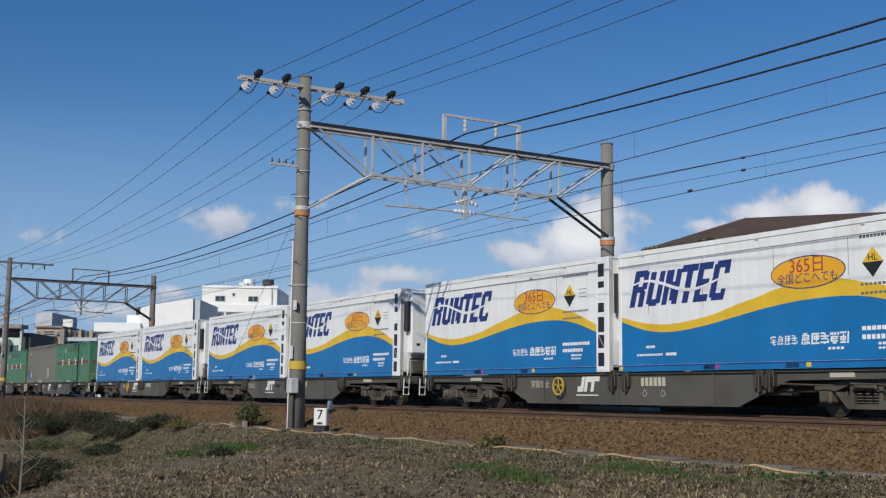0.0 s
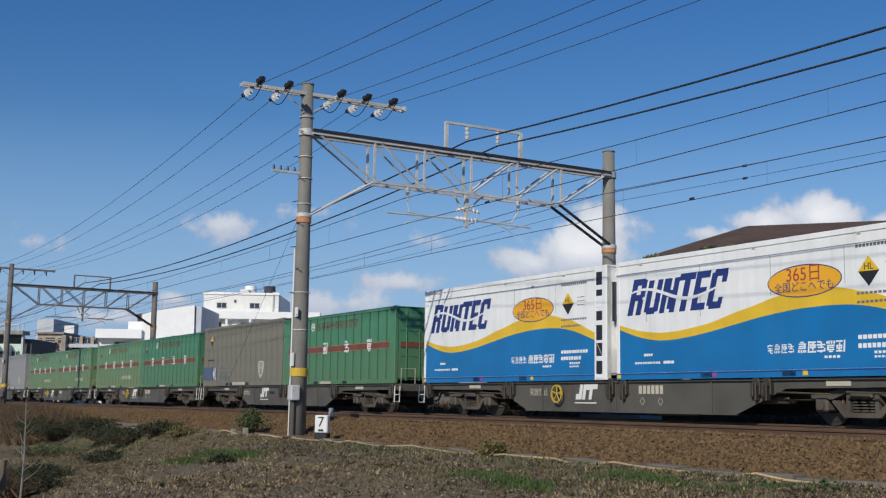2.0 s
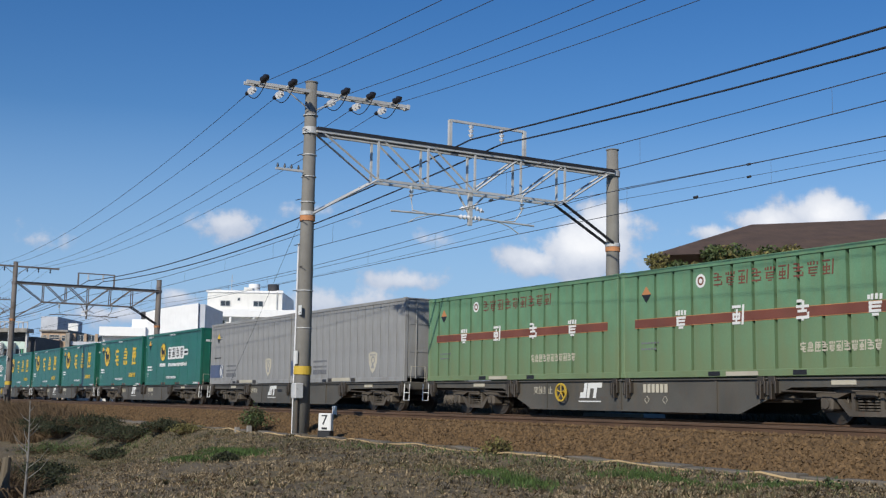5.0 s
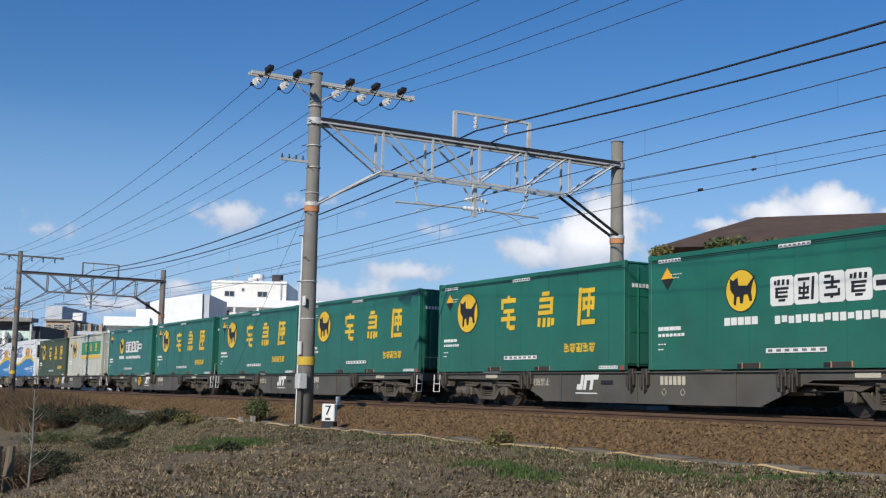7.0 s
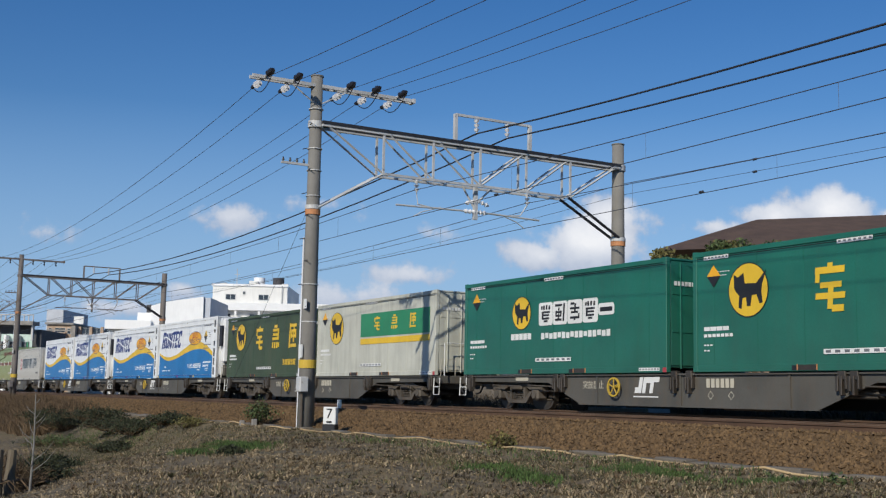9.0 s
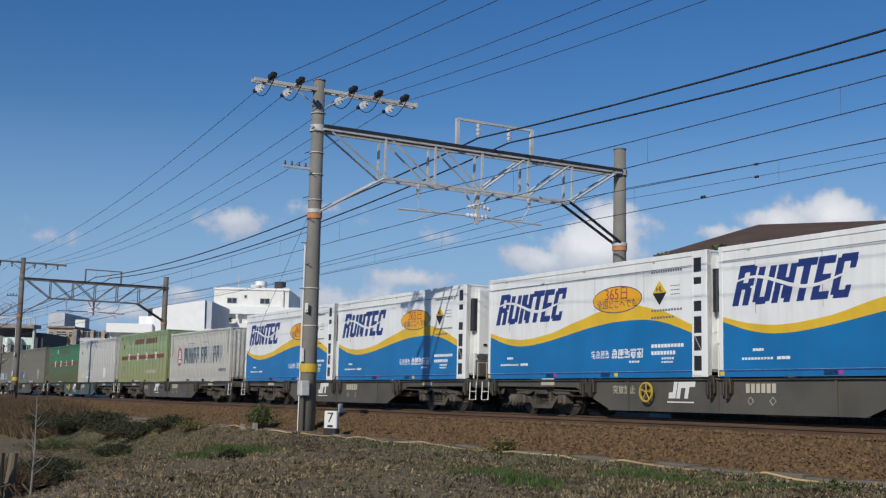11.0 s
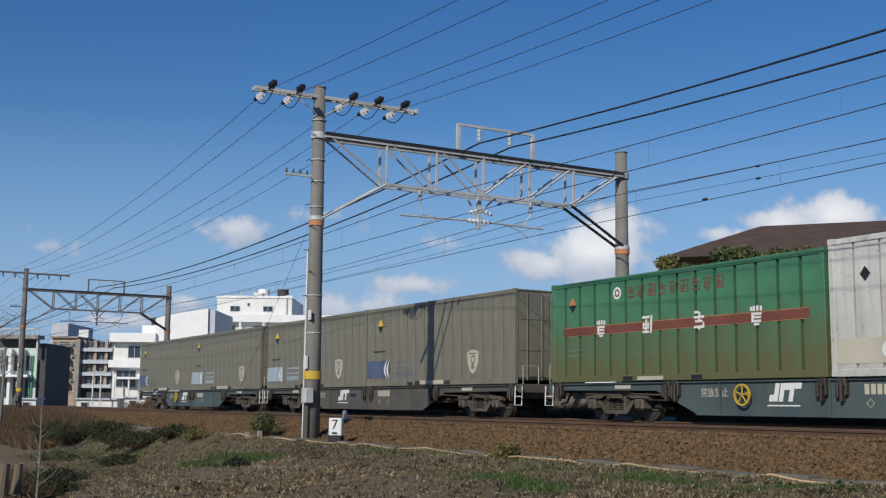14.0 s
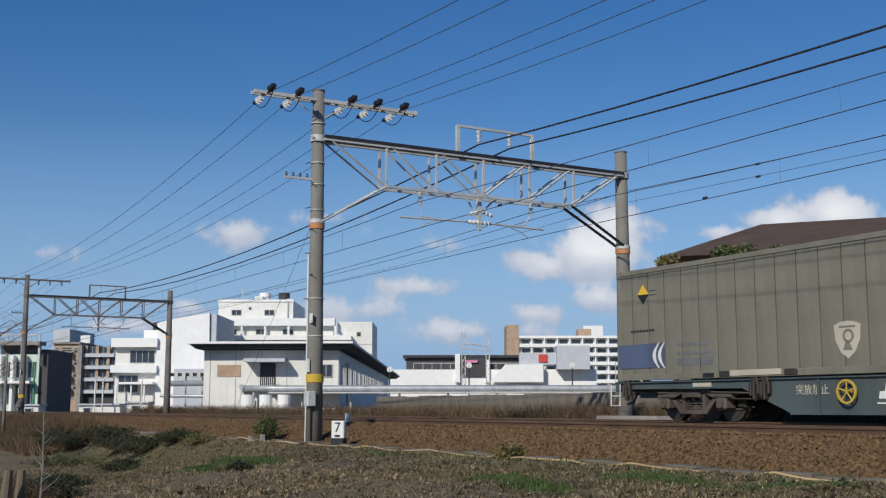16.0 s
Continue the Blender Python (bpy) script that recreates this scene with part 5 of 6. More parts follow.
# wagons from front to rear: the two boxes, the wagon type, and how far slack shifts it
CONSIST = (("RR", "a", -0.02), ("RR", "b", 0.08), ("RR", "a", 0.20), ("GS", "b", -0.28), ("GF", "a", 0.23), ("FF", "a", 0.0),
           ("TT", "b", -0.09), ("NY", "b", -0.18), ("YY", "b", -0.15), ("YN", "a", 0.25), ("KO", "a", -0.2), ("RR", "a", -0.06),
           ("RR", "a", 0.41), ("XV", "b", -0.19), ("PD", "c", -0.03), ("SQ", "b", -0.37), ("QS", "c", 0.22))
FRONT = 152.04
used = set()
MOVERS = []


def take(kind, x, z):
    """The first of a kind is its model, the others are copies."""
    m = pose(x, FAR_Y, z)
    ob = KINDS[kind] if kind not in used else copy_thing(KINDS[kind], m)
    used.add(kind)
    ob.matrix_basis = m
    MOVERS.append((ob, x, z))


for i, (pair, wagon, slack) in enumerate(CONSIST):
    xc = FRONT - 10.2 - 20.4 * i + slack
    take(wagon, xc, 0.0)
    half = 5.0 if pair[0] in "YNKX" else 4.76
    for k, sgn in zip(pair, (1, -1)):
        rear = {"Y": 4.55, "N": 4.55, "K": 4.55, "O": 4.55, "X": 4.5}.get(k, 4.705)
        take(k, xc + sgn * half - rear + SIZE[k] / 2, 0.96)


# ---------------------------------------------------------------- town behind the line
CY, SY = math.cos(YAW), math.sin(YAW)


class Site:
    """Local axes of the town's street grid: u to the side, d away from the line, z up, all scaled by k."""

    def __init__(self, k):
        self.k = k
        self.m = Matrix.Rotation(YAW, 4, "Z")

    def box(self, u0, d0, z0, u1, d1, z1, sh=None, c=0.0):
        k = self.k
        return (sh or Shape()).box(u0 * k, d0 * k, 0.32 + (z0 - 0.32) * k, u1 * k, d1 * k, 0.32 + (z1 - 0.32) * k, c, self.m)

    def poly(self, pts, d0, d1, sh=None):
        k = self.k
        return (sh or Shape()).prism([(u * k, 0.32 + (z - 0.32) * k) for u, z in pts], d0 * k, d1 * k, self.m)

    def p(self, u, d, z):
        return self.m @ Vector((u * self.k, d * self.k, 0.32 + (z - 0.32) * self.k))


def window(S, parent, u0, z0, u1, z1, d, panes=2, sill=True):
    """A window on a front wall at depth d: dark glass in a thin frame that stands in a recess."""
    t = 0.06 / S.k
    w = part("window", S.box(u0, d - 0.02, z0, u1, d + 0.01, z1), M["glass"], parent)
    fr = Shape()
    S.box(u0 - t, d - 0.05, z0 - t, u1 + t, d, z0, fr), S.box(u0 - t, d - 0.05, z1, u1 + t, d, z1 + t, fr)
    S.box(u0 - t, d - 0.05, z0, u0, d, z1, fr), S.box(u1, d - 0.05, z0, u1 + t, d, z1, fr)
    for i in range(1, panes):
        u = u0 + (u1 - u0) * i / panes
        S.box(u - t / 2, d - 0.045, z0, u + t / 2, d - 0.0205, z1, fr)
    part("window_frame", fr, M["frame"], w)


def building(name, label, cat="building"):
    return thing(name, label, cat, "buildings behind the line")


G0 = -0.6   # foot of all buildings, below the ground line


def white_office():
    S = Site(1.8)
    g = building("white_office_block", "large white stepped office block with roof tanks")
    part("tower", S.box(-18.41, 95, 5.9, -12.27, 103, 9.05), M["render2"], g)
    part("parapet", S.box(-18.5, 94.9, 8.95, -12.2, 95.05, 9.12), M["render"], g)
    part("lower_storeys", S.box(-18.9, 94.6, G0, -7.6, 104, 5.95), M["render2"], g)
    part("balcony", S.box(-18.9, 93.9, 6.9, -8.76, 95.0, 7.5), M["render"], g, "long white balcony parapet")
    part("balcony", S.box(-18.9, 93.9, 5.75, -7.4, 95.0, 6.12), M["render"], g)
    part("shadow_wall", S.box(-18.8, 94.5, 6.1, -8.9, 95.2, 6.9), M["render2"], g)
    part("wing", S.box(-8.6, 94.8, G0, -5.75, 102, 7.28), M["render2"], g)
    for i in range(6):
        u = -18.2 + 1.9 * i
        part("balcony_post", S.box(u - 0.08, 93.95, 6.12, u + 0.08, 94.1, 6.9), M["render"], g)
    for u in (-17.3, -14.6):
        window(S, g, u, 7.85, u + 0.75, 8.25, 95)
    for u in (-17.6, -15.2, -13.0, -11.0):
        window(S, g, u, 6.25, u + 0.8, 6.6, 94.5)
    window(S, g, -7.0, 6.1, -6.7, 6.4, 94.8, 1)
    window(S, g, -15.9, 8.3, -15.75, 8.5, 95, 1)
    for u in (-14.9, -13.3):
        tk = part("roof_tank", Shape().tube([S.p(u, 97, 9.0), S.p(u, 97, 9.85)], 0.85, 18), M["render"] if u < -14 else M["darkwall"], g, "white roof tank" if u < -14 else "dark roof tank")
    part("stair_head", S.box(-15.6, 96, 9.05, -14.9, 98, 9.5), M["render2"], g)
    part("down_pipe", S.box(-12.75, 94.9, 6.0, -12.65, 95, 9.0), M["frame"], g)
    for u in (-18.0, -12.9):
        part("roof_vent", S.box(u, 96, 9.05, u + 0.5, 96.6, 9.3), M["galv"], g)
    for i in range(7):
        u = -18.4 + 1.35 * i
        window(S, g, u, 4.6, u + 0.9, 5.2, 94.6)
    for i in range(3):
        part("storey_line", S.box(-8.62, 94.77, 2.2 + 1.6 * i, -5.73, 94.8, 2.27 + 1.6 * i), M["frame"], g)
    part("antenna", Shape().tube([S.p(-16.8, 97, 9), S.p(-16.8, 97, 10.6)], 0.05, 5).tube([S.p(-17.0, 97, 10.1), S.p(-16.6, 97, 10.1)], 0.04, 5), M["galv"], g)


def white_hall():
    S = Site(1.9)
    g = building("white_hall", "white hall with a sloping wedge wall and low annexe")
    part("wedge_wall", S.poly([(-19.7, G0), (-16.0, G0), (-16.11, 6.81), (-18.83, 6.38), (-19.7, 6.1)], 80, 88), M["render"], g)
    # the white hall's unlit side: shade put into a blue-grey colour
    part("side_wall", S.box(-16.05, 80.2, G0, -15.65, 87, 6.75), M["wallgrey"], g, "side wall with its shade painted blue-grey")
    part("annexe", S.box(-22.6, 80.3, G0, -19.7, 88, 4.9), M["render2"], g)
    part("parapet", S.box(-22.75, 79.7, 4.45, -19.6, 80.4, 5.07), M["render"], g)
    part("balcony", S.box(-22.75, 79.7, 2.7, -19.6, 80.4, 3.2), M["render"], g)
    part("upper_storey", S.box(-21.0, 81.5, 4.9, -19.6, 87, 5.72), M["render"], g)
    part("roof_unit", S.box(-20.5, 82, 5.72, -19.9, 83, 6.3), M["darkwall"], g)
    window(S, g, -21.56, 3.4, -19.9, 4.2, 80.3, 4)
    window(S, g, -22.3, 1.4, -21.0, 2.5, 80.3, 3)
    part("canopy", S.box(-22.0, 79.2, 1.9, -19.7, 80.3, 2.05), M["render"], g)
    part("grey_shed", S.box(-18.0, 78, G0, -14.6, 79.8, 2.9), M["wallgrey"], g)
    for u in (-22.2, -21.2, -20.3):
        part("column", Shape().tube([S.p(u, 79.4, G0), S.p(u, 79.4, 1.9)], 0.12, 8), M["render"], g)


def low_hall():
    S = Site(1.55)
    g = building("low_hall", "low hall with a wide dark eave and window row")
    part("front_wall", S.box(-12.3, 60, G0, -5.36, 70, 3.25), M["render2"], g)
    part("side_wall", S.box(-5.4, 60.1, G0, -5.3, 114, 3.22), M["render2"], g)
    rf = part("roof", S.poly([(-13.0, 3.53), (-4.55, 3.55), (-4.55, 3.66), (-13.0, 3.64)], 58.8, 86), M["render"], g, "white roof edge")
    part("roof_wing", S.poly([(-6.5, 3.53), (-4.55, 3.55), (-4.55, 3.655), (-6.5, 3.65)], 86.01, 124), M["render"], rf)
    so = part("soffit", S.poly([(-12.6, 3.30), (-4.9, 3.30), (-4.6, 3.52), (-12.9, 3.52)], 59.2, 85), M["darkwall"], g, "dark underside of the eave")
    part("soffit_wing", S.poly([(-6.4, 3.30), (-4.9, 3.30), (-4.6, 3.52), (-6.4, 3.52)], 85.01, 123), M["darkwall"], so)
    for k in range(5):
        part("wall_seam", S.box(-12.0 + 1.32 * k, 59.975, G0, -11.97 + 1.32 * k, 60, 3.2), M["frame"], g)
    dr = part("door_opening", S.box(-9.4, 59.97, 1.35, -8.6, 60.0, 2.6), M["darkwall"], g)
    part("awning", S.box(-10.1, 58.9, 2.62, -8.0, 60, 2.8), M["wallgrey"], dr)
    for i in range(8):
        u = -9.35 + 0.1 * i
        part("rail_bar", S.box(u, 59.5, 1.3, u + 0.02, 59.55, 1.85), M["plate"], dr)
    part("board", S.box(-11.6, 59.96, 1.9, -10.4, 60, 2.5), M["brick"], g, "brown board on the wall")
    window(S, g, -6.3, 1.9, -5.7, 2.5, 60, 2)
    for i in range(12):
        d = 61.5 + 3.6 * i
        wn = part("window", S.box(-5.32, d, 1.45, -5.27, d + 2.3, 2.5), M["glass"], g)
        part("window_frame", S.box(-5.33, d + 1.1, 1.45, -5.25, d + 1.2, 2.5), M["plate"], wn)
    for i in range(3):
        part("tank", Shape().tube([S.p(-9.6 + 0.9 * i, 57.5, 0.0), S.p(-9.6 + 0.9 * i, 57.5, 0.95)], 0.5, 14), M["render"], g, "white round tank")


def brown_flats():
    S = Site(1.9)
    g = building("brown_apartment_house", "orange-brown tiled apartment house with dark balconies")
    part("front_wall", S.box(-43.5, 130, G0, -40.7, 140, 7.5), M["brick"], g)
    part("side_wing", S.box(-40.7, 131, G0, -36.7, 140, 6.9), M["darkwall"], g)
    part("roof_slab", S.box(-43.7, 129.7, 7.4, -40.5, 140, 7.6), M["concrete"], g)
    part("stair_shaft", S.box(-40.75, 129.8, G0, -40.3, 131, 7.3), M["concrete"], g)
    for i in range(5):
        z = 1.3 + 1.35 * i
        part("storey_band", S.box(-43.55, 129.93, z, -40.75, 130, z + 0.14), M["concrete"], g)
    for i in range(4):
        z = 1.9 + 1.35 * i
        for j in range(3):
            part("screen", S.box(-40.2 + 1.25 * j, 130.6, z + 0.42, -39.9 + 1.25 * j, 130.9, z + 1.3), M["brick"], g)
            window(S, g, -39.8 + 1.25 * j, z + 0.5, -39.1 + 1.25 * j, z + 1.15, 130.98)
    for u in (-43.3, -41.2):
        for i in range(4):
            window(S, g, u, 2.35 + 1.35 * i, u + 0.35, 2.9 + 1.35 * i, 130, 1)
    part("rooftop_sign", S.box(-41.2, 132, 7.6, -40.1, 132.4, 8.5), M["plate"], g, "white rooftop sign")
    for i in range(4):
        z = 1.9 + 1.35 * i
        part("balcony", S.box(-42.8, 129.4, z, -41.3, 130, z + 0.55), M["brick"], g)
        window(S, g, -42.6, z + 0.6, -41.5, z + 1.05, 130)
        part("balcony", S.box(-40.6, 130.3, z, -36.8, 131, z + 0.4), M["wallgrey"], g)


def left_block():
    S = Site(2.1)
    g = building("glass_fronted_block", "pale green and white block with steel deck")
    part("body", S.box(-35, 92, G0, -31.9, 92.8, 4.5), M["glassgreen"], g)
    part("deck", S.box(-35, 91, 5.2, -31.6, 92.6, 5.5), M["concrete"], g)
    part("dark_storey", S.box(-35, 92.1, 4.5, -32.0, 92.7, 5.3), M["darkwall"], g)
    for i in range(3):
        u = -34.9 + 0.95 * i
        part("pier", S.box(u, 91.4, G0, u + 0.22, 92, 4.4), M["render"], g)
        window(S, g, u + 0.3, 0.6, u + 0.85, 2.1, 92, 2)
        window(S, g, u + 0.3, 2.7, u + 0.85, 3.9, 92, 2)
    # flank of the pale block, its shade painted as a near-black wall
    part("flank", S.box(-31.9, 92.0, G0, -31.2, 98, 4.9), M["darkwall"], g, "flank with its shade painted dark")
    part("canopy", S.box(-35, 90.8, 2.2, -32.2, 92, 2.4), M["render"], g)
    part("deck_strut", S.box(-31.8, 91.3, 4.0, -31.65, 91.6, 5.3), M["galv"], g)
    part("tall_leaf_sign", S.box(-32.1, 91.35, 0.3, -31.98, 91.5, 3.9), M["panel"], g, "narrow green sign strip")
    for i in range(10):
        u = -34.9 + 0.36 * i
        part("rail_post", S.box(u, 91.1, 5.5, u + 0.06, 91.2, 6.0), M["galv"], g)
    part("hand_rail", S.box(-35, 91.1, 5.95, -31.6, 91.2, 6.03), M["galv"], g)
    g2 = building("grey_tower_block", "grey rendered block behind the apartment house")
    part("body", Site(2).box(-47, 140, G0, -45.0, 150, 9.76), M["wallgrey"], g2)


def far_flats():
    S = Site(1.7)
    g = building("apartment_block", "long white apartment block with rows of balconies")
    part("body", S.box(14.4, 220, G0, 38, 232, 13.4), M["render2"], g)
    part("stair_tower", S.box(12.1, 219, G0, 14.4, 228, 15.8), M["brick"], g, "brown stair tower")
    part("roof_slab", S.box(14.2, 219.0, 13.3, 38.2, 232, 13.75), M["render"], g)
    part("roof_house", S.box(26, 222, 13.7, 28.5, 226, 15.2), M["brick"], g)
    for i in range(6):
        z = 3.2 + 1.68 * i
        part("balcony", S.box(14.5, 218.6, z, 38, 220, z + 0.62), M["render"], g)
        for j in range(9):
            u = 15.0 + 2.4 * j
            part("window", S.box(u, 219.9, z + 0.65, u + 1.5, 219.99, z + 1.45), M["glass"], g)
            part("bay_wall", S.box(u + 1.75, 218.9, z + 0.62, u + 1.95, 220, z + 1.68), M["render"], g)
    g2 = building("white_tower", "white high block beyond the apartment block")
    part("body", S.box(31.6, 260, G0, 36, 268, 18.5), M["render"], g2)


def factory():
    S = Site(1.6)
    g = building("long_warehouse", "long white warehouse with a dark roof storey")
    part("white_wall", S.box(-6.4, 140, G0, 18.5, 152, 4.85), M["render"], g)
    part("dark_storey", S.box(-4.4, 141, 4.85, 9.5, 152, 6.3), M["darkwall"], g)
    part("roof", S.box(-4.8, 140.4, 6.3, 9.8, 152, 6.6), M["roofdark"], g)
    part("entrance", S.box(2.1, 139.7, 4.0, 5.2, 140, 6.25), M["darkwall"], g)
    part("entrance_frame", S.box(1.5, 139.5, 3.3, 2.1, 140.5, 6.7), M["render"], g)
    part("entrance_frame", S.box(5.2, 139.5, 3.3, 5.6, 140.5, 6.0), M["render"], g)
    part("sign", S.box(2.7, 139.4, 5.65, 4.2, 139.6, 5.95), M["pink"], g, "pink sign")
    part("red_sign", S.box(11.5, 139.0, 5.7, 12.5, 139.3, 6.6), M["signred"], g, "red billboard")
    part("grey_shed", S.box(13.6, 138, 4.8, 17.5, 142, 7.6), M["wallgrey"], g)
    part("dark_shed", S.box(9.2, 139.2, 5.4, 13.6, 140.6, 6.8), M["wallgrey"], g)
    part("ramp_wall", S.poly([(5.6, 3.3), (12, 3.3), (12, 5.4), (7.5, 5.4)], 138.6, 139.4), M["render"], g)
    for i in range(14):
        u = -3.5 + 1.1 * i
        part("rail_post", S.box(u, 139.8, 4.85, u + 0.06, 139.9, 5.6), M["galv"], g)
    part("hand_rail", S.box(-3.5, 139.8, 5.55, 11, 139.9, 5.63), M["galv"], g)
    for u in (2.0, 4.5):
        q = Site(1.3)
        mg = thing("steel_mast", "galvanised steel lattice mast", "mast", "masts behind the line")
        sh = Shape()
        for du in (0, 0.35):
            sh.tube([q.p(u + du, 120, G0), q.p(u + du, 120, 8.1)], 0.07, 5)
        for i in range(10):
            sh.tube([q.p(u + 0.35 * (i % 2), 120, 0.8 * i), q.p(u + 0.35 * ((i + 1) % 2), 120, 0.8 * i + 0.8)], 0.04, 4)
        part("lattice", sh, M["galv"], mg)
        if u < 3:
            part("crossarm", Shape().tube([q.p(1.9, 120, 6.9), q.p(4.9, 120, 6.6)], 0.09, 5).tube([q.p(1.9, 120, 6.4), q.p(4.9, 120, 6.1)], 0.06, 5), M["galv"], mg)


def pipes():
    S = Site(2.2)
    g = thing("pipe_bridge", "large silver insulated pipe on short posts behind the line", "pipeline")
    part("main_pipe", Shape().tube([S.p(-7.2 + 1.5 * i, 42, 1.0) for i in range(12)], 0.26, 14), M["pipe"], g, smooth=True)
    part("tray", S.box(-6.2, 41.5, 0.82, 9.0, 42.4, 0.87), M["galv"], g)
    part("bend", Shape().tube([S.p(*q) for q in ((-10.0, 43, 1.2), (-7.7, 42.6, 1.22), (-7.35, 42.4, 1.15), (-7.2, 42.2, 0.95), (-7.15, 42, 0.2))], 0.23, 12), M["pipe"], g, smooth=True)
    for i in range(9):
        u = -6.8 + 1.75 * i
        part("post", Shape().tube([S.p(u, 42, -0.2), S.p(u, 42, 0.85)], 0.09, 8), M["galv"], g)
    w = thing("boundary_wall", "low stained concrete panel wall along the far side", "wall", kind="structure")
    me = None
    for i in range(44):
        if me is None:
            ob = part("panel", Shape().box(-0.74, -0.06, -0.6, 0.74, 0.06, 0.86, 0.01), M["oldwall"], w)
            me = ob.data
        else:
            ob = new("panel", me)
            ob.parent = w
        ob.matrix_basis = pose(12 - 1.5 * i, 26.6, 0.02 * math.sin(i * 2.1), 0.5 * math.sin(i))
    for i in range(7):
        u = -6.4 + 2.2 * i
        q = thing("fence_post", "slim rusty fence post in the grass", "fence post", "fence posts behind the line")
        part("post", Shape().tube([S.p(u, 40, -0.2), S.p(u, 40, 0.55)], 0.06, 6), M["rail"], q)
    for i, (u, z) in enumerate(((-3.6, 1.9), (-2.0, 1.75), (1.0, 1.9), (4.9, 1.9))):
        q = thing("yard_lamp", "round yard lamp on a thin post", "lamp post", "yard lamps")
        part("post", Shape().tube([S.p(u, 44, -0.2), S.p(u, 44, z)], 0.06, 6), M["roofdark"], q)
        part("lamp_head", Shape().disc(0, 0, 0.24, 0.24, -0.05, 0.05, 14), M["plate"], q).matrix_basis = Matrix.Translation(S.p(u, 44, z)) @ Matrix.Rotation(YAW, 4, "Z")
    y2 = thing("pipe_rack", "silver pipes and a dark slatted rack on posts", "pipeline")
    q = Site(2.2)
    part("rack", q.box(-10.3, 43.4, 1.5, -8.3, 44.2, 1.6), M["roofdark"], y2, "dark slatted rack")
    for k in range(7):
        part("slat", q.box(-10.25 + 0.28 * k, 43.3, 1.42, -10.12 + 0.28 * k, 43.4, 1.62), M["galv"], y2)
    for k in range(4):
        part("post", Shape().tube([q.p(-10.2 + 0.62 * k, 43.5, -0.25), q.p(-10.2 + 0.62 * k, 43.5, 1.5)], 0.07, 6), M["galv"], y2)
    part("riser", Shape().tube([q.p(-8.15, 42.9, -0.2), q.p(-8.15, 42.9, 1.12)], 0.16, 10), M["pipe"], y2)
    part("low_pipe", Shape().tube([q.p(-10.4, 43.0, 0.75), q.p(-7.3, 43.0, 0.72)], 0.13, 10), M["pipe"], y2)
    for k, (u, w, h) in enumerate(((-14.3, 1.6, 0.42), (-12.4, 0.8, 0.5), (-16.6, 0.7, 0.4))):
        sh = thing("yard_shed", "small white metal yard shed with a flat roof", "shed", "sheds in the yard")
        part("body", q.box(u, 46, -0.3, u + w, 46.8, h), M["render2"], sh)
        part("roof", q.box(u - 0.06, 45.9, h, u + w + 0.06, 46.9, h + 0.06), M["wallgrey"], sh)
        window(q, sh, u + 0.2, h - 0.3, u + 0.45, h - 0.12, 46, 1)
    for u in (-13.4, -13.1, -11.6):
        vp = thing("vent_pipe", "bent white vent pipe in the yard", "pipe", "vent pipes in the yard")
        part("tube", Shape().tube([q.p(u, 45, -0.25), q.p(u, 45, 1.35), q.p(u + 0.06, 45, 1.48), q.p(u + 0.16, 45, 1.48)], 0.06, 8), M["plate"], vp)
    fr = Site(2.6)
    for k in range(9):
        u0 = -60 + 4.6 * k
        hb = thing("far_building", "distant grey building in the town haze", "building", "far buildings")
        h = (2.6, 3.4, 2.2, 4.2, 2.8, 3.1, 2.0, 3.6, 2.5)[k]
        part("body", fr.box(u0, 170 + k % 3, G0, u0 + 4.2, 176, h), M[("wallgrey", "darkwall", "render2")[k % 3]], hb)
        part("roof", fr.box(u0 - 0.15, 169.8 + k % 3, h, u0 + 4.35, 176, h + 0.25), M["roofdark"], hb)
        for j in range(4):
            part("window", fr.box(u0 + 0.5 + 0.95 * j, 169.93 + k % 3, h - 1.3, u0 + 1.0 + 0.95 * j, 169.99 + k % 3, h - 0.6), M["glass"], hb)
    sd = thing("concrete_slab", "grey concrete slab heap beside the far track", "slab", at=(-27.5, 22.3, -0.35))
    part("slab", Shape().prism([(-1.5, 0), (1.6, 0), (1.5, 0.42), (-1.3, 0.42)], -0.4, 0.4), M["concrete"], sd)


def brown_house():
    S = Site(1.45)
    g = building("house_with_brown_roof", "big house with a broad dark brown roof", "house")
    part("walls", S.box(12.0, 47, G0, 30, 60, 6.3), M["brick"], g)
    v = [S.p(*q) for q in ((8.5, 45, 6.15), (31, 45, 7.2), (31, 62, 7.2), (11.9, 62, 6.15), (14.2, 51, 8.4), (30, 51, 9.3))]
    part("roof", Shape().add(v, [(0, 1, 5, 4), (1, 2, 5), (2, 3, 4, 5), (3, 0, 4), (0, 3, 2, 1)]), M["roofbrown"], g, "broad dark brown roof")


def leaves(sh, rs, c, r, n, size):
    """Small leaf quads in a lumpy blob round c."""
    for _ in range(n):
        d = rs.randn(3)
        d /= np.linalg.norm(d)
        p = np.array(c) + d * np.array(r) * (0.55 + 0.5 * rs.rand())
        a, b = rs.randn(3), rs.randn(3)
        a *= size / np.linalg.norm(a)
        b *= size / np.linalg.norm(b)
        o = len(sh.v)
        sh.v += [tuple(p - a * 0.5), tuple(p + b * 0.35), tuple(p + a * 0.5), tuple(p - b * 0.35)]
        sh.f.append((o, o + 1, o + 2, o + 3))


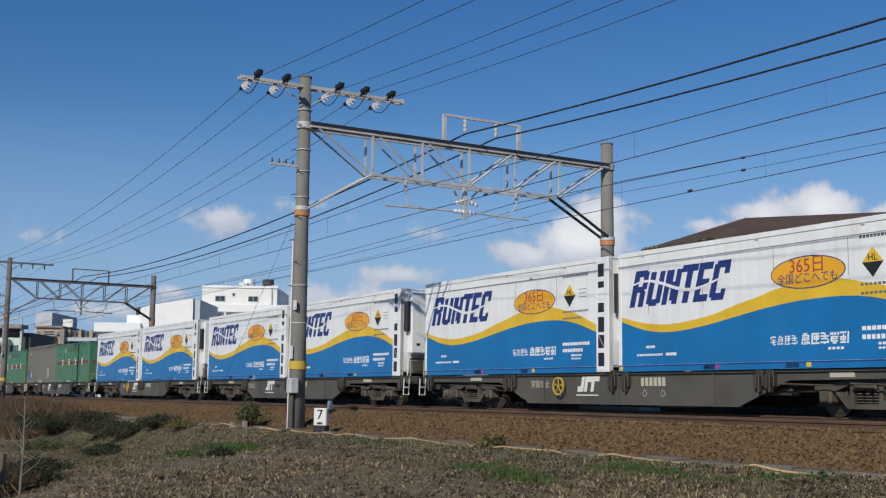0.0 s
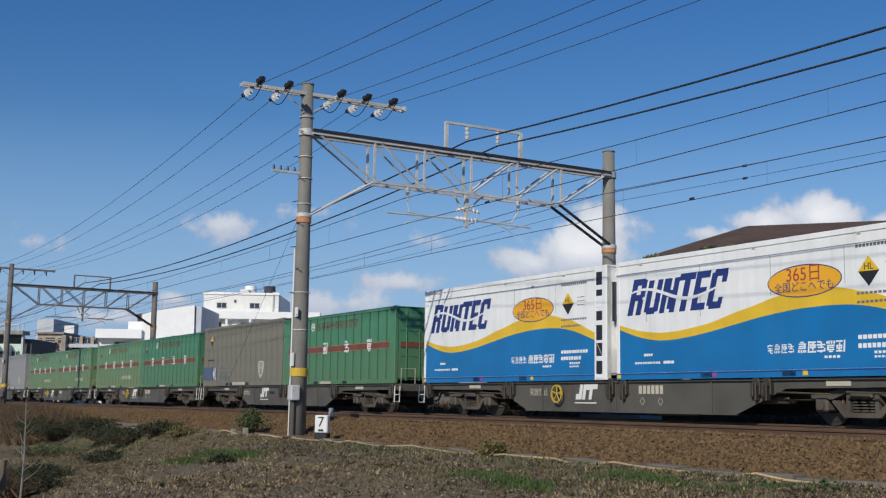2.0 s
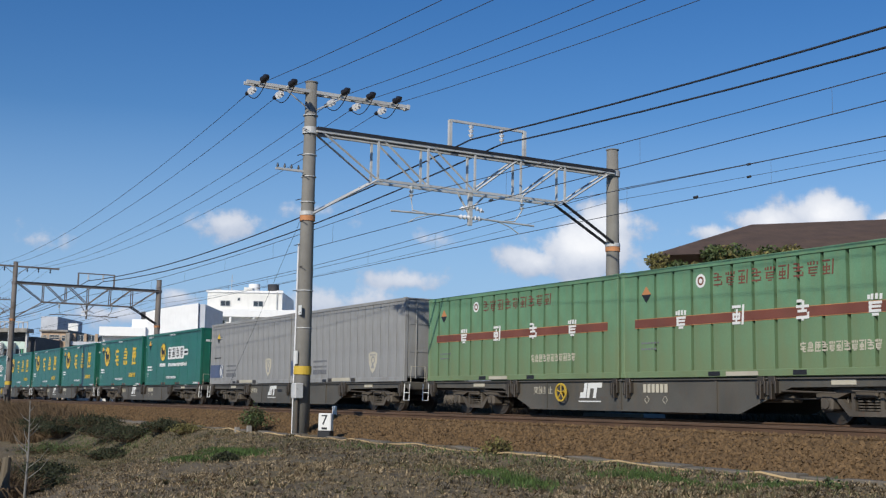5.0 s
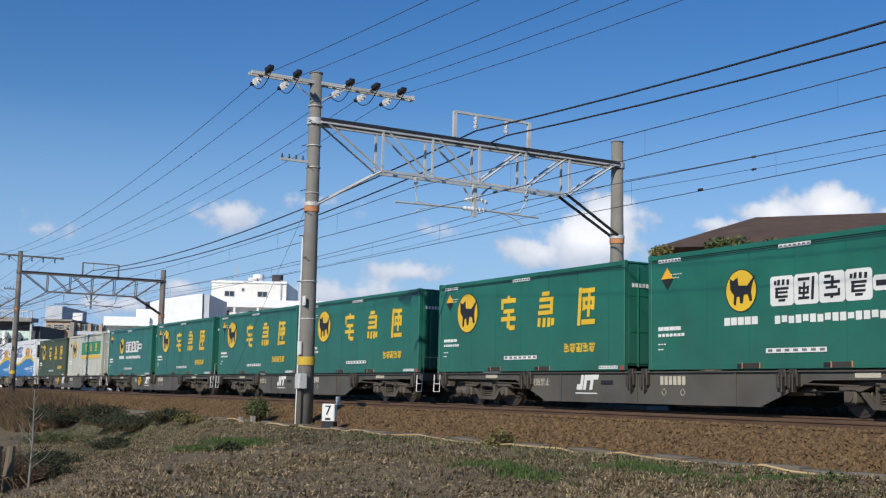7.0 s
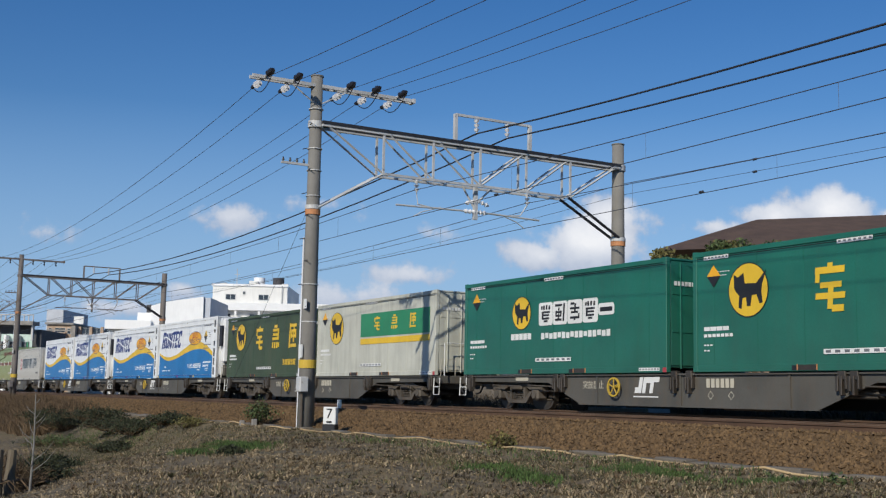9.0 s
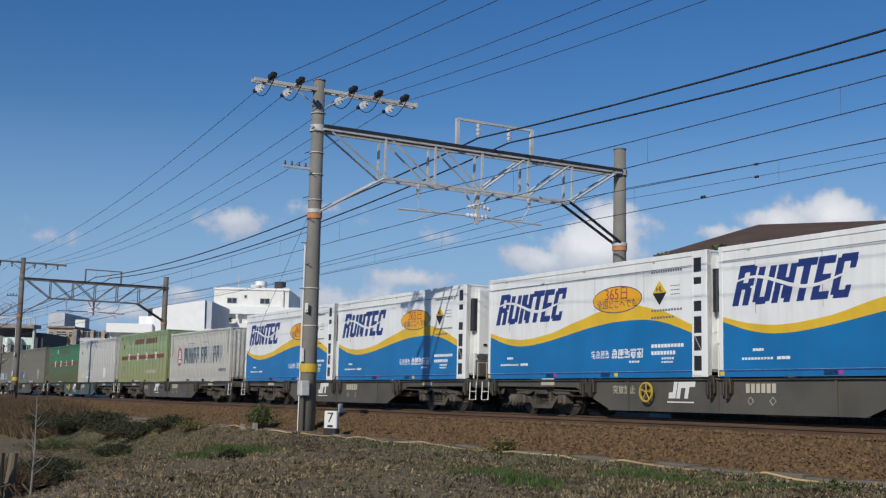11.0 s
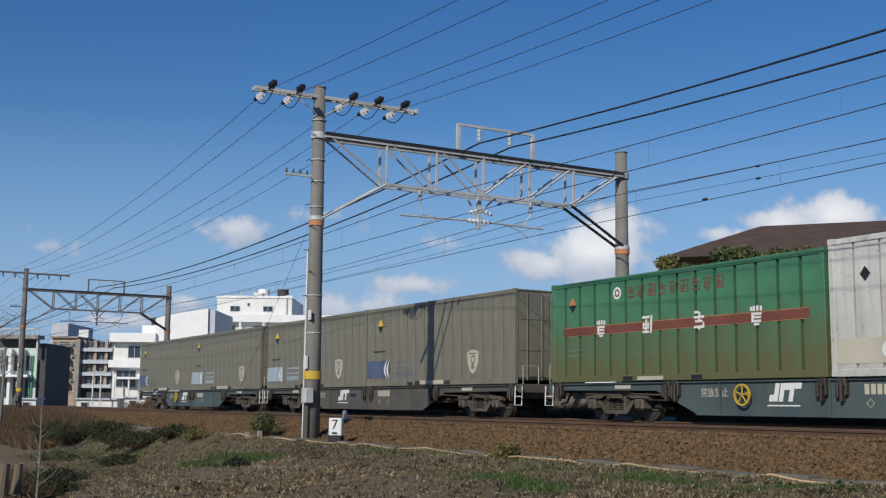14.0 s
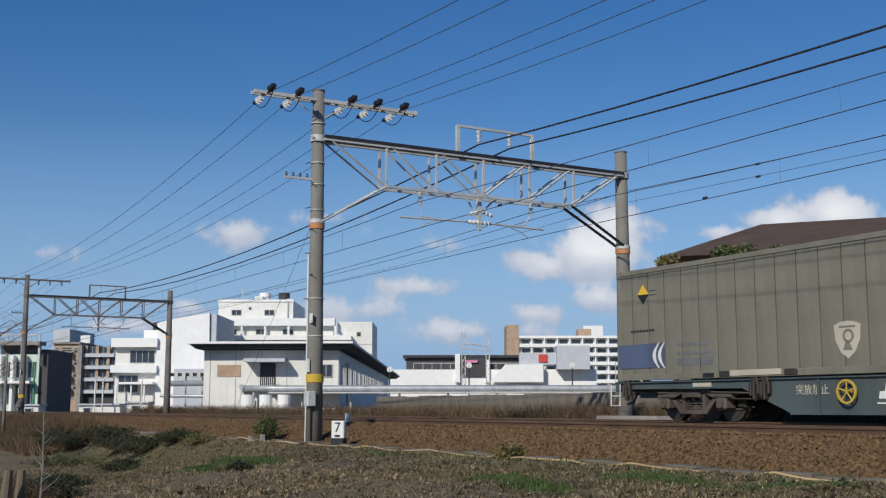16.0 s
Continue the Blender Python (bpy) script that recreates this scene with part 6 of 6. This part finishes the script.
def hedge():
    S = Site(1.4)
    rs = np.random.RandomState(3)
    for i in range(10):
        u = 8.9 + 0.66 * i
        z = 5.95 + 0.34 * min(1, i / 3.0) + 0.04 * (i % 3)
        g = thing("tree", "dense clipped evergreen tree before the brown roof", "tree", "trees before the brown house")
        base = S.p(u, 44.5, 0)
        part("trunk", Shape().tube([(base.x, base.y, -0.7), (base.x + 0.1, base.y, 4), tuple(S.p(u, 44.5, z - 0.4))], 0.18, 8, 0.07), M["twig"], g)
        sh = Shape()
        for k in range(7):
            c = S.p(u + rs.uniform(-0.45, 0.45), 44.5 + rs.uniform(-0.3, 0.3), z - rs.uniform(0.0, 1.6))
            leaves(sh, rs, c, (0.75, 0.75, 0.5), 260, 0.22)
        part("crown", sh, M["leaf"] if i % 2 else M["leaf2"], g)


def blades(name, label, material, spots, seed, tall, width):
    """Grass blades: one mesh of thin bent strips. spots: x, y, radius, count."""
    rs = np.random.RandomState(seed)
    v, f = [], []
    for cx, cy, rx, ry, n in spots:
        for _ in range(n):
            x, y = (cx + rs.uniform(-1, 1) * rx, cy + rs.uniform(-1, 1) * ry) if rx > 4.5 else (cx + rs.randn() * rx * 0.55, cy + rs.randn() * ry * 0.55)
            z = ground_z(x, y) if y < 12.3 or y > 22.8 else bed_z(y)
            h = tall * (0.4 + rs.rand())
            t = rs.rand() * 6.283
            dx, dy = math.cos(t) * width, math.sin(t) * width
            lx, ly = rs.randn() * h * 0.4, rs.randn() * h * 0.4
            o = len(v)
            v += [(x - dx, y - dy, z - 0.02), (x + dx, y + dy, z - 0.02), (x + lx * 0.4 + dx * 0.7, y + ly * 0.4 + dy * 0.7, z + h * 0.6), (x + lx * 0.4 - dx * 0.7, y + ly * 0.4 - dy * 0.7, z + h * 0.6), (x + lx, y + ly, z + h)]
            f += [(o, o + 1, o + 2, o + 3), (o + 3, o + 2, o + 4)]
    me = bpy.data.meshes.new(name)
    me.from_pydata(v, [], f)
    me.materials.append(M[material])
    return tagged(new(name, me), label, "grass", kind="stuff")


def bush(x, y, r, h, n, leafy, label, seed):
    """A shrub: many thin branching twigs, with small leaves where it is green."""
    rs = np.random.RandomState(seed)
    z = ground_z(x, y)
    g = thing("shrub", label, "shrub", "shrubs on the bank", at=(x, y, z - 0.05))
    sh, lf = Shape(), Shape()
    for _ in range(n):
        t, a = rs.rand() * 6.283, rs.rand()
        b0 = Vector((math.cos(t) * r * 0.45 * rs.rand(), math.sin(t) * r * 0.45 * rs.rand(), 0))
        tip = Vector((math.cos(t) * r * a, math.sin(t) * r * a, h * (0.5 + 0.5 * rs.rand()) * (1.1 - 0.5 * a)))
        mid = (b0 + tip) / 2 + Vector((rs.randn() * 0.08, rs.randn() * 0.08, h * 0.1))
        sh.tube([b0, mid, tip], 0.012, 3, 0.004, caps=False)
        for k in range(3):
            q = mid.lerp(tip, rs.rand())
            e = q + Vector((rs.randn(), rs.randn(), abs(rs.randn()))) * h * 0.16
            sh.tube([q, e], 0.006, 3, 0.002, caps=False)
            if leafy:
                leaves(lf, rs, e, (0.12, 0.12, 0.1), leafy, 0.07)
    part("branchwork", sh, M["twig"], g)
    if leafy:
        part("foliage", lf, M["leaf2"] if leafy == 5 else M["darkleaf"] if leafy > 8 else M["leaf"], g)


white_office(), white_hall(), low_hall(), brown_flats(), left_block(), far_flats(), factory(), pipes(), brown_house(), hedge()
blades("dry_grass", "short dry yellow-brown grass on the bank", "hay", [(-22, 7.5, 14, 4.4, 24000), (-42, 9.5, 14, 3, 14000), (-13, 9, 6, 2.6, 9000)], 1, 0.035, 0.005)
blades("green_grass", "patches of green grass on the bank", "grass", [(-22.7, 8.4, 0.9, 0.5, 3600), (-22.0, 7.2, 0.6, 0.25, 1500), (-12.4, 10.4, 0.9, 0.35, 2600), (-13.0, 8.9, 0.5, 0.3, 1200), (-14.6, 9.3, 0.7, 0.3, 900), (-10.4, 10.7, 0.5, 0.25, 1200), (-17, 11.0, 6, 0.5, 900), (-42, 10.6, 5, 0.9, 2500)], 2, 0.075, 0.008)
blades("olive_grass", "thin olive-green grass over the slope", "moss", [(-38, 9.6, 7, 1.6, 9000), (-27, 9.6, 5, 1.6, 2500), (-11.5, 10.0, 4.6, 0.9, 2500), (-16.5, 9.3, 1.6, 0.5, 900)], 12, 0.06, 0.007)
blades("tall_dead_grass", "tall brown dead grass on the verges", "twig", [(-50, 24.4, 40, 1.1, 34000), (-20, 24.4, 14, 1.1, 16000)], 3, 0.86, 0.015)
blades("brown_grass", "knee-high brown dead grass at the far bank", "twig", [(-75, 11.0, 18, 1.2, 26000), (-57, 10.6, 7, 1.3, 9000)], 6, 0.55, 0.012)
blades("tall_dry_grass", "tall straw-coloured dead grass behind the tracks", "hay", [(-46, 25.0, 40, 1.2, 5000)], 5, 0.75, 0.013)


def tussocks(name, label, material, n, seed, patch, lo, hi):
    """Small matted clumps of blades that stand or lie, gathered in patches."""
    rs = np.random.RandomState(seed)
    v, f = [], []
    for _ in range(n):
        x, y = -8.5 - 34 * rs.rand() ** 1.3, 2.2 + 9.5 * rs.rand()
        if noise.noise((x * 0.33, y * 0.33, patch)) < rs.uniform(-0.25, 0.3):
            continue
        z, r = ground_z(x, y), rs.uniform(lo, hi)
        for _ in range(9):
            t, q = rs.rand() * 6.283, rs.rand()
            bx, by = x + math.cos(t) * r * q * 0.6, y + math.sin(t) * r * q * 0.6
            tx, ty, tz = bx + math.cos(t) * r, by + math.sin(t) * r, z + r * rs.uniform(0.25, 0.9)
            w = 0.006 + 0.01 * rs.rand()
            dx, dy = -math.sin(t) * w, math.cos(t) * w
            o = len(v)
            v += [(bx - dx, by - dy, z - 0.02), (bx + dx, by + dy, z - 0.02), (tx + dx * 0.4, ty + dy * 0.4, tz), (tx - dx * 0.4, ty - dy * 0.4, tz)]
            f.append((o, o + 1, o + 2, o + 3))
    me = bpy.data.meshes.new(name)
    me.from_pydata(v, [], f)
    me.materials.append(M[material])
    tagged(new(name, me), label, "grass", kind="stuff")


tussocks("straw_tussocks", "matted straw-coloured grass clumps on the bank", "litter", 15000, 31, 1.0, 0.03, 0.08)
tussocks("grey_tussocks", "matted grey weathered grass clumps on the bank", "greylitter", 10000, 32, 5.0, 0.03, 0.08)
tussocks("olive_tussocks", "matted olive grass clumps on the bank", "moss", 3500, 33, 9.0, 0.04, 0.09)
tussocks("dark_tussocks", "dark brown rotting grass clumps on the bank", "twig", 5000, 34, 13.0, 0.03, 0.07)


def litter():
    """Fallen dry leaves and short broken stalks lying on the bank."""
    rs = np.random.RandomState(8)
    for name, mt, n, lo, hi in (("leaf_litter", "litter", 40000, 0.011, 0.028), ("grey_litter", "greylitter", 9000, 0.012, 0.03)):
        v, f = [], []
        for _ in range(n):
            x, y = -8 - 26 * rs.rand() ** 1.2, 2.2 + 9.6 * rs.rand()
            if noise.noise((x * 0.7, y * 0.7, 3 if mt == "litter" else 11)) < rs.uniform(-0.6, 0.25):
                continue
            z = ground_z(x, y) + 0.012 + 0.02 * rs.rand()
            t, s = rs.rand() * 6.283, rs.uniform(lo, hi)
            a = (math.cos(t) * s, math.sin(t) * s, rs.randn() * s * 0.35)
            b = (-math.sin(t) * s * 0.45, math.cos(t) * s * 0.45, rs.randn() * s * 0.25)
            o = len(v)
            v += [(x - a[0], y - a[1], z - a[2]), (x - b[0], y - b[1], z - b[2]), (x + a[0], y + a[1], z + a[2]), (x + b[0], y + b[1], z + b[2])]
            f.append((o, o + 1, o + 2, o + 3))
        me = bpy.data.meshes.new(name)
        me.from_pydata(v, [], f)
        me.materials.append(M[mt])
        tagged(new(name, me), "fallen dry leaves and stalks lying on the bank", "leaf litter", kind="stuff")


def stump(x, y, h, r, lean):
    z = ground_z(x, y)
    g = thing("tree_stump", "weathered grey broken stump with bare stems", "tree stump", "stumps on the bank", at=(x, y, z - 0.05))
    rs = np.random.RandomState(int(abs(x) * 100))
    part("trunk", Shape().tube([(0, 0, 0), (lean * 0.4, 0, h * 0.5), (lean, 0.03, h)], r, 9, r * 0.6), M["greylitter"], g)
    for k in range(16):
        t = rs.rand() * 6.283
        p = [(math.cos(t) * q * 0.5 * h + rs.randn() * 0.03, math.sin(t) * q * 0.5 * h, h * (0.25 + 0.75 * q) - 0.9 * q * q * h) for q in (0.1, 0.5, 0.9)]
        part("bare_stem", Shape().tube(p, 0.014, 4, 0.006), M["twig"], g)


def sapling(x, y, h):
    z = ground_z(x, y)
    g = thing("sapling", "thin bare pale-barked sapling on the bank", "tree", at=(x, y, z - 0.05))
    part("trunk", Shape().tube([(0, 0, 0), (0.04, 0.02, h * 0.5), (0.02, 0, h)], 0.025, 7, 0.008), M["pole"], g)
    rs = np.random.RandomState(5)
    for k in range(14):
        z0 = h * (0.25 + 0.05 * k)
        t = rs.rand() * 6.283
        q = 0.5 * (1.1 - z0 / h)
        part("branch", Shape().tube([(0.03, 0.01, z0), (math.cos(t) * q * 0.6, math.sin(t) * q * 0.6, z0 + q * 0.45), (math.cos(t) * q, math.sin(t) * q, z0 + q)], 0.009, 4, 0.003), M["pole"], g)


def bare_tree(x, y, h, seed):
    rs = np.random.RandomState(seed)
    z = ground_z(x, y)
    g = thing("bare_tree", "leafless winter tree with fine twigs on the bank", "tree", at=(x, y, z - 0.1))
    part("trunk", Shape().tube([(0, 0, 0), (0.1, 0.05, h * 0.35), (0.05, 0.1, h * 0.7)], 0.13, 8, 0.05), M["twig"], g)
    for k in range(14):
        z0, t = h * (0.25 + 0.03 * k), rs.rand() * 6.283
        ln = h * 0.36 * rs.uniform(0.6, 1)
        p0, p1 = Vector((0.07, 0.06, z0)), Vector((math.cos(t) * ln, math.sin(t) * ln, z0 + ln * 0.75))
        b = Shape().tube([p0, p0.lerp(p1, 0.5) + Vector((0, 0, 0.12)), p1], 0.035, 5, 0.01)
        for j in range(14):
            q = p0.lerp(p1, rs.uniform(0.35, 1.0))
            e = q + Vector((rs.randn(), rs.randn(), rs.rand() + 0.2)) * h * 0.07
            b.tube([q, e], 0.008, 3, 0.003, caps=False)
        part("limb", b, M["twig"], g)


bare_tree(-44.5, 5.6, 7.0, 2)
litter()
stump(-22.6, 3.75, 0.95, 0.13, 0.05)
stump(-22.9, 4.05, 0.9, 0.12, -0.05)
stump(-23.6, 3.6, 0.8, 0.1, 0.1)
sapling(-22.3, 4.3, 1.9)
for i, (x, y, r, h, n, lf, lab) in enumerate((
        (-31.2, 12.15, 0.42, 0.7, 70, 7, "small dark green shrub at the verge edge"),
        (-45.4, 11.2, 1.5, 0.5, 170, 9, "sprawling dark olive shrub on the slope"),
        (-41.5, 10.9, 1.5, 0.45, 160, 9, "sprawling dark olive shrub on the slope"),
        (-39.0, 10.9, 1.2, 0.42, 150, 9, "sprawling dark olive shrub on the slope"),
        (-37.0, 11.4, 0.9, 0.35, 110, 10, "low dark shrub under the verge"),
        (-37.8, 9.9, 1.2, 0.32, 120, 9, "low dark shrub on the slope"),
        (-34.6, 11.3, 0.7, 0.25, 90, 5, "low green shrub on the slope"),
        (-48.6, 10.6, 1.7, 0.65, 240, 12, "black tangled shrub in the hollow"),
        (-52.5, 10.8, 1.6, 0.6, 170, 9, "dark tangled shrub in the hollow"),
        (-42.5, 8.9, 1.4, 0.4, 120, 4, "dark olive shrub on the slope"),
        (-31.5, 6.6, 0.9, 0.4, 200, 12, "black low tangle beside a stump"),
        (-21.0, 7.65, 0.16, 0.16, 40, 9, "small dark weed in the green patch"),
        (-62.0, 10.6, 2.2, 1.0, 170, 0, "bare brown shrub on the slope"),
        (-70.0, 11.0, 2.4, 1.1, 180, 0, "bare brown shrub on the slope"),
        (-24.0, 4.2, 1.0, 0.85, 190, 0, "bare grey tangle near a stump"),
        (-25.0, 4.9, 0.9, 0.55, 170, 9, "dark low tangle on the bank"),
        (-18.0, 11.7, 0.3, 0.3, 30, 5, "small weed by the trough"),
        (-10.6, 11.0, 0.14, 0.12, 12, 3, "small weed by the trough"),
        (-9.6, 10.9, 0.14, 0.12, 12, 3, "small weed by the trough"))):
    bush(x, y, r, h, n, lf, lab, 20 + i)


def motions():
    times = (0, 2, 4, 6, 8, 10, 12, 14, 16)
    for ob, x, z in MOVERS:
        walk(ob, [(t, pose(x + 0.208 + 20.937 * (t - 8) + 0.051 * (t - 8) ** 2, FAR_Y, z)) for t in times])


motions()
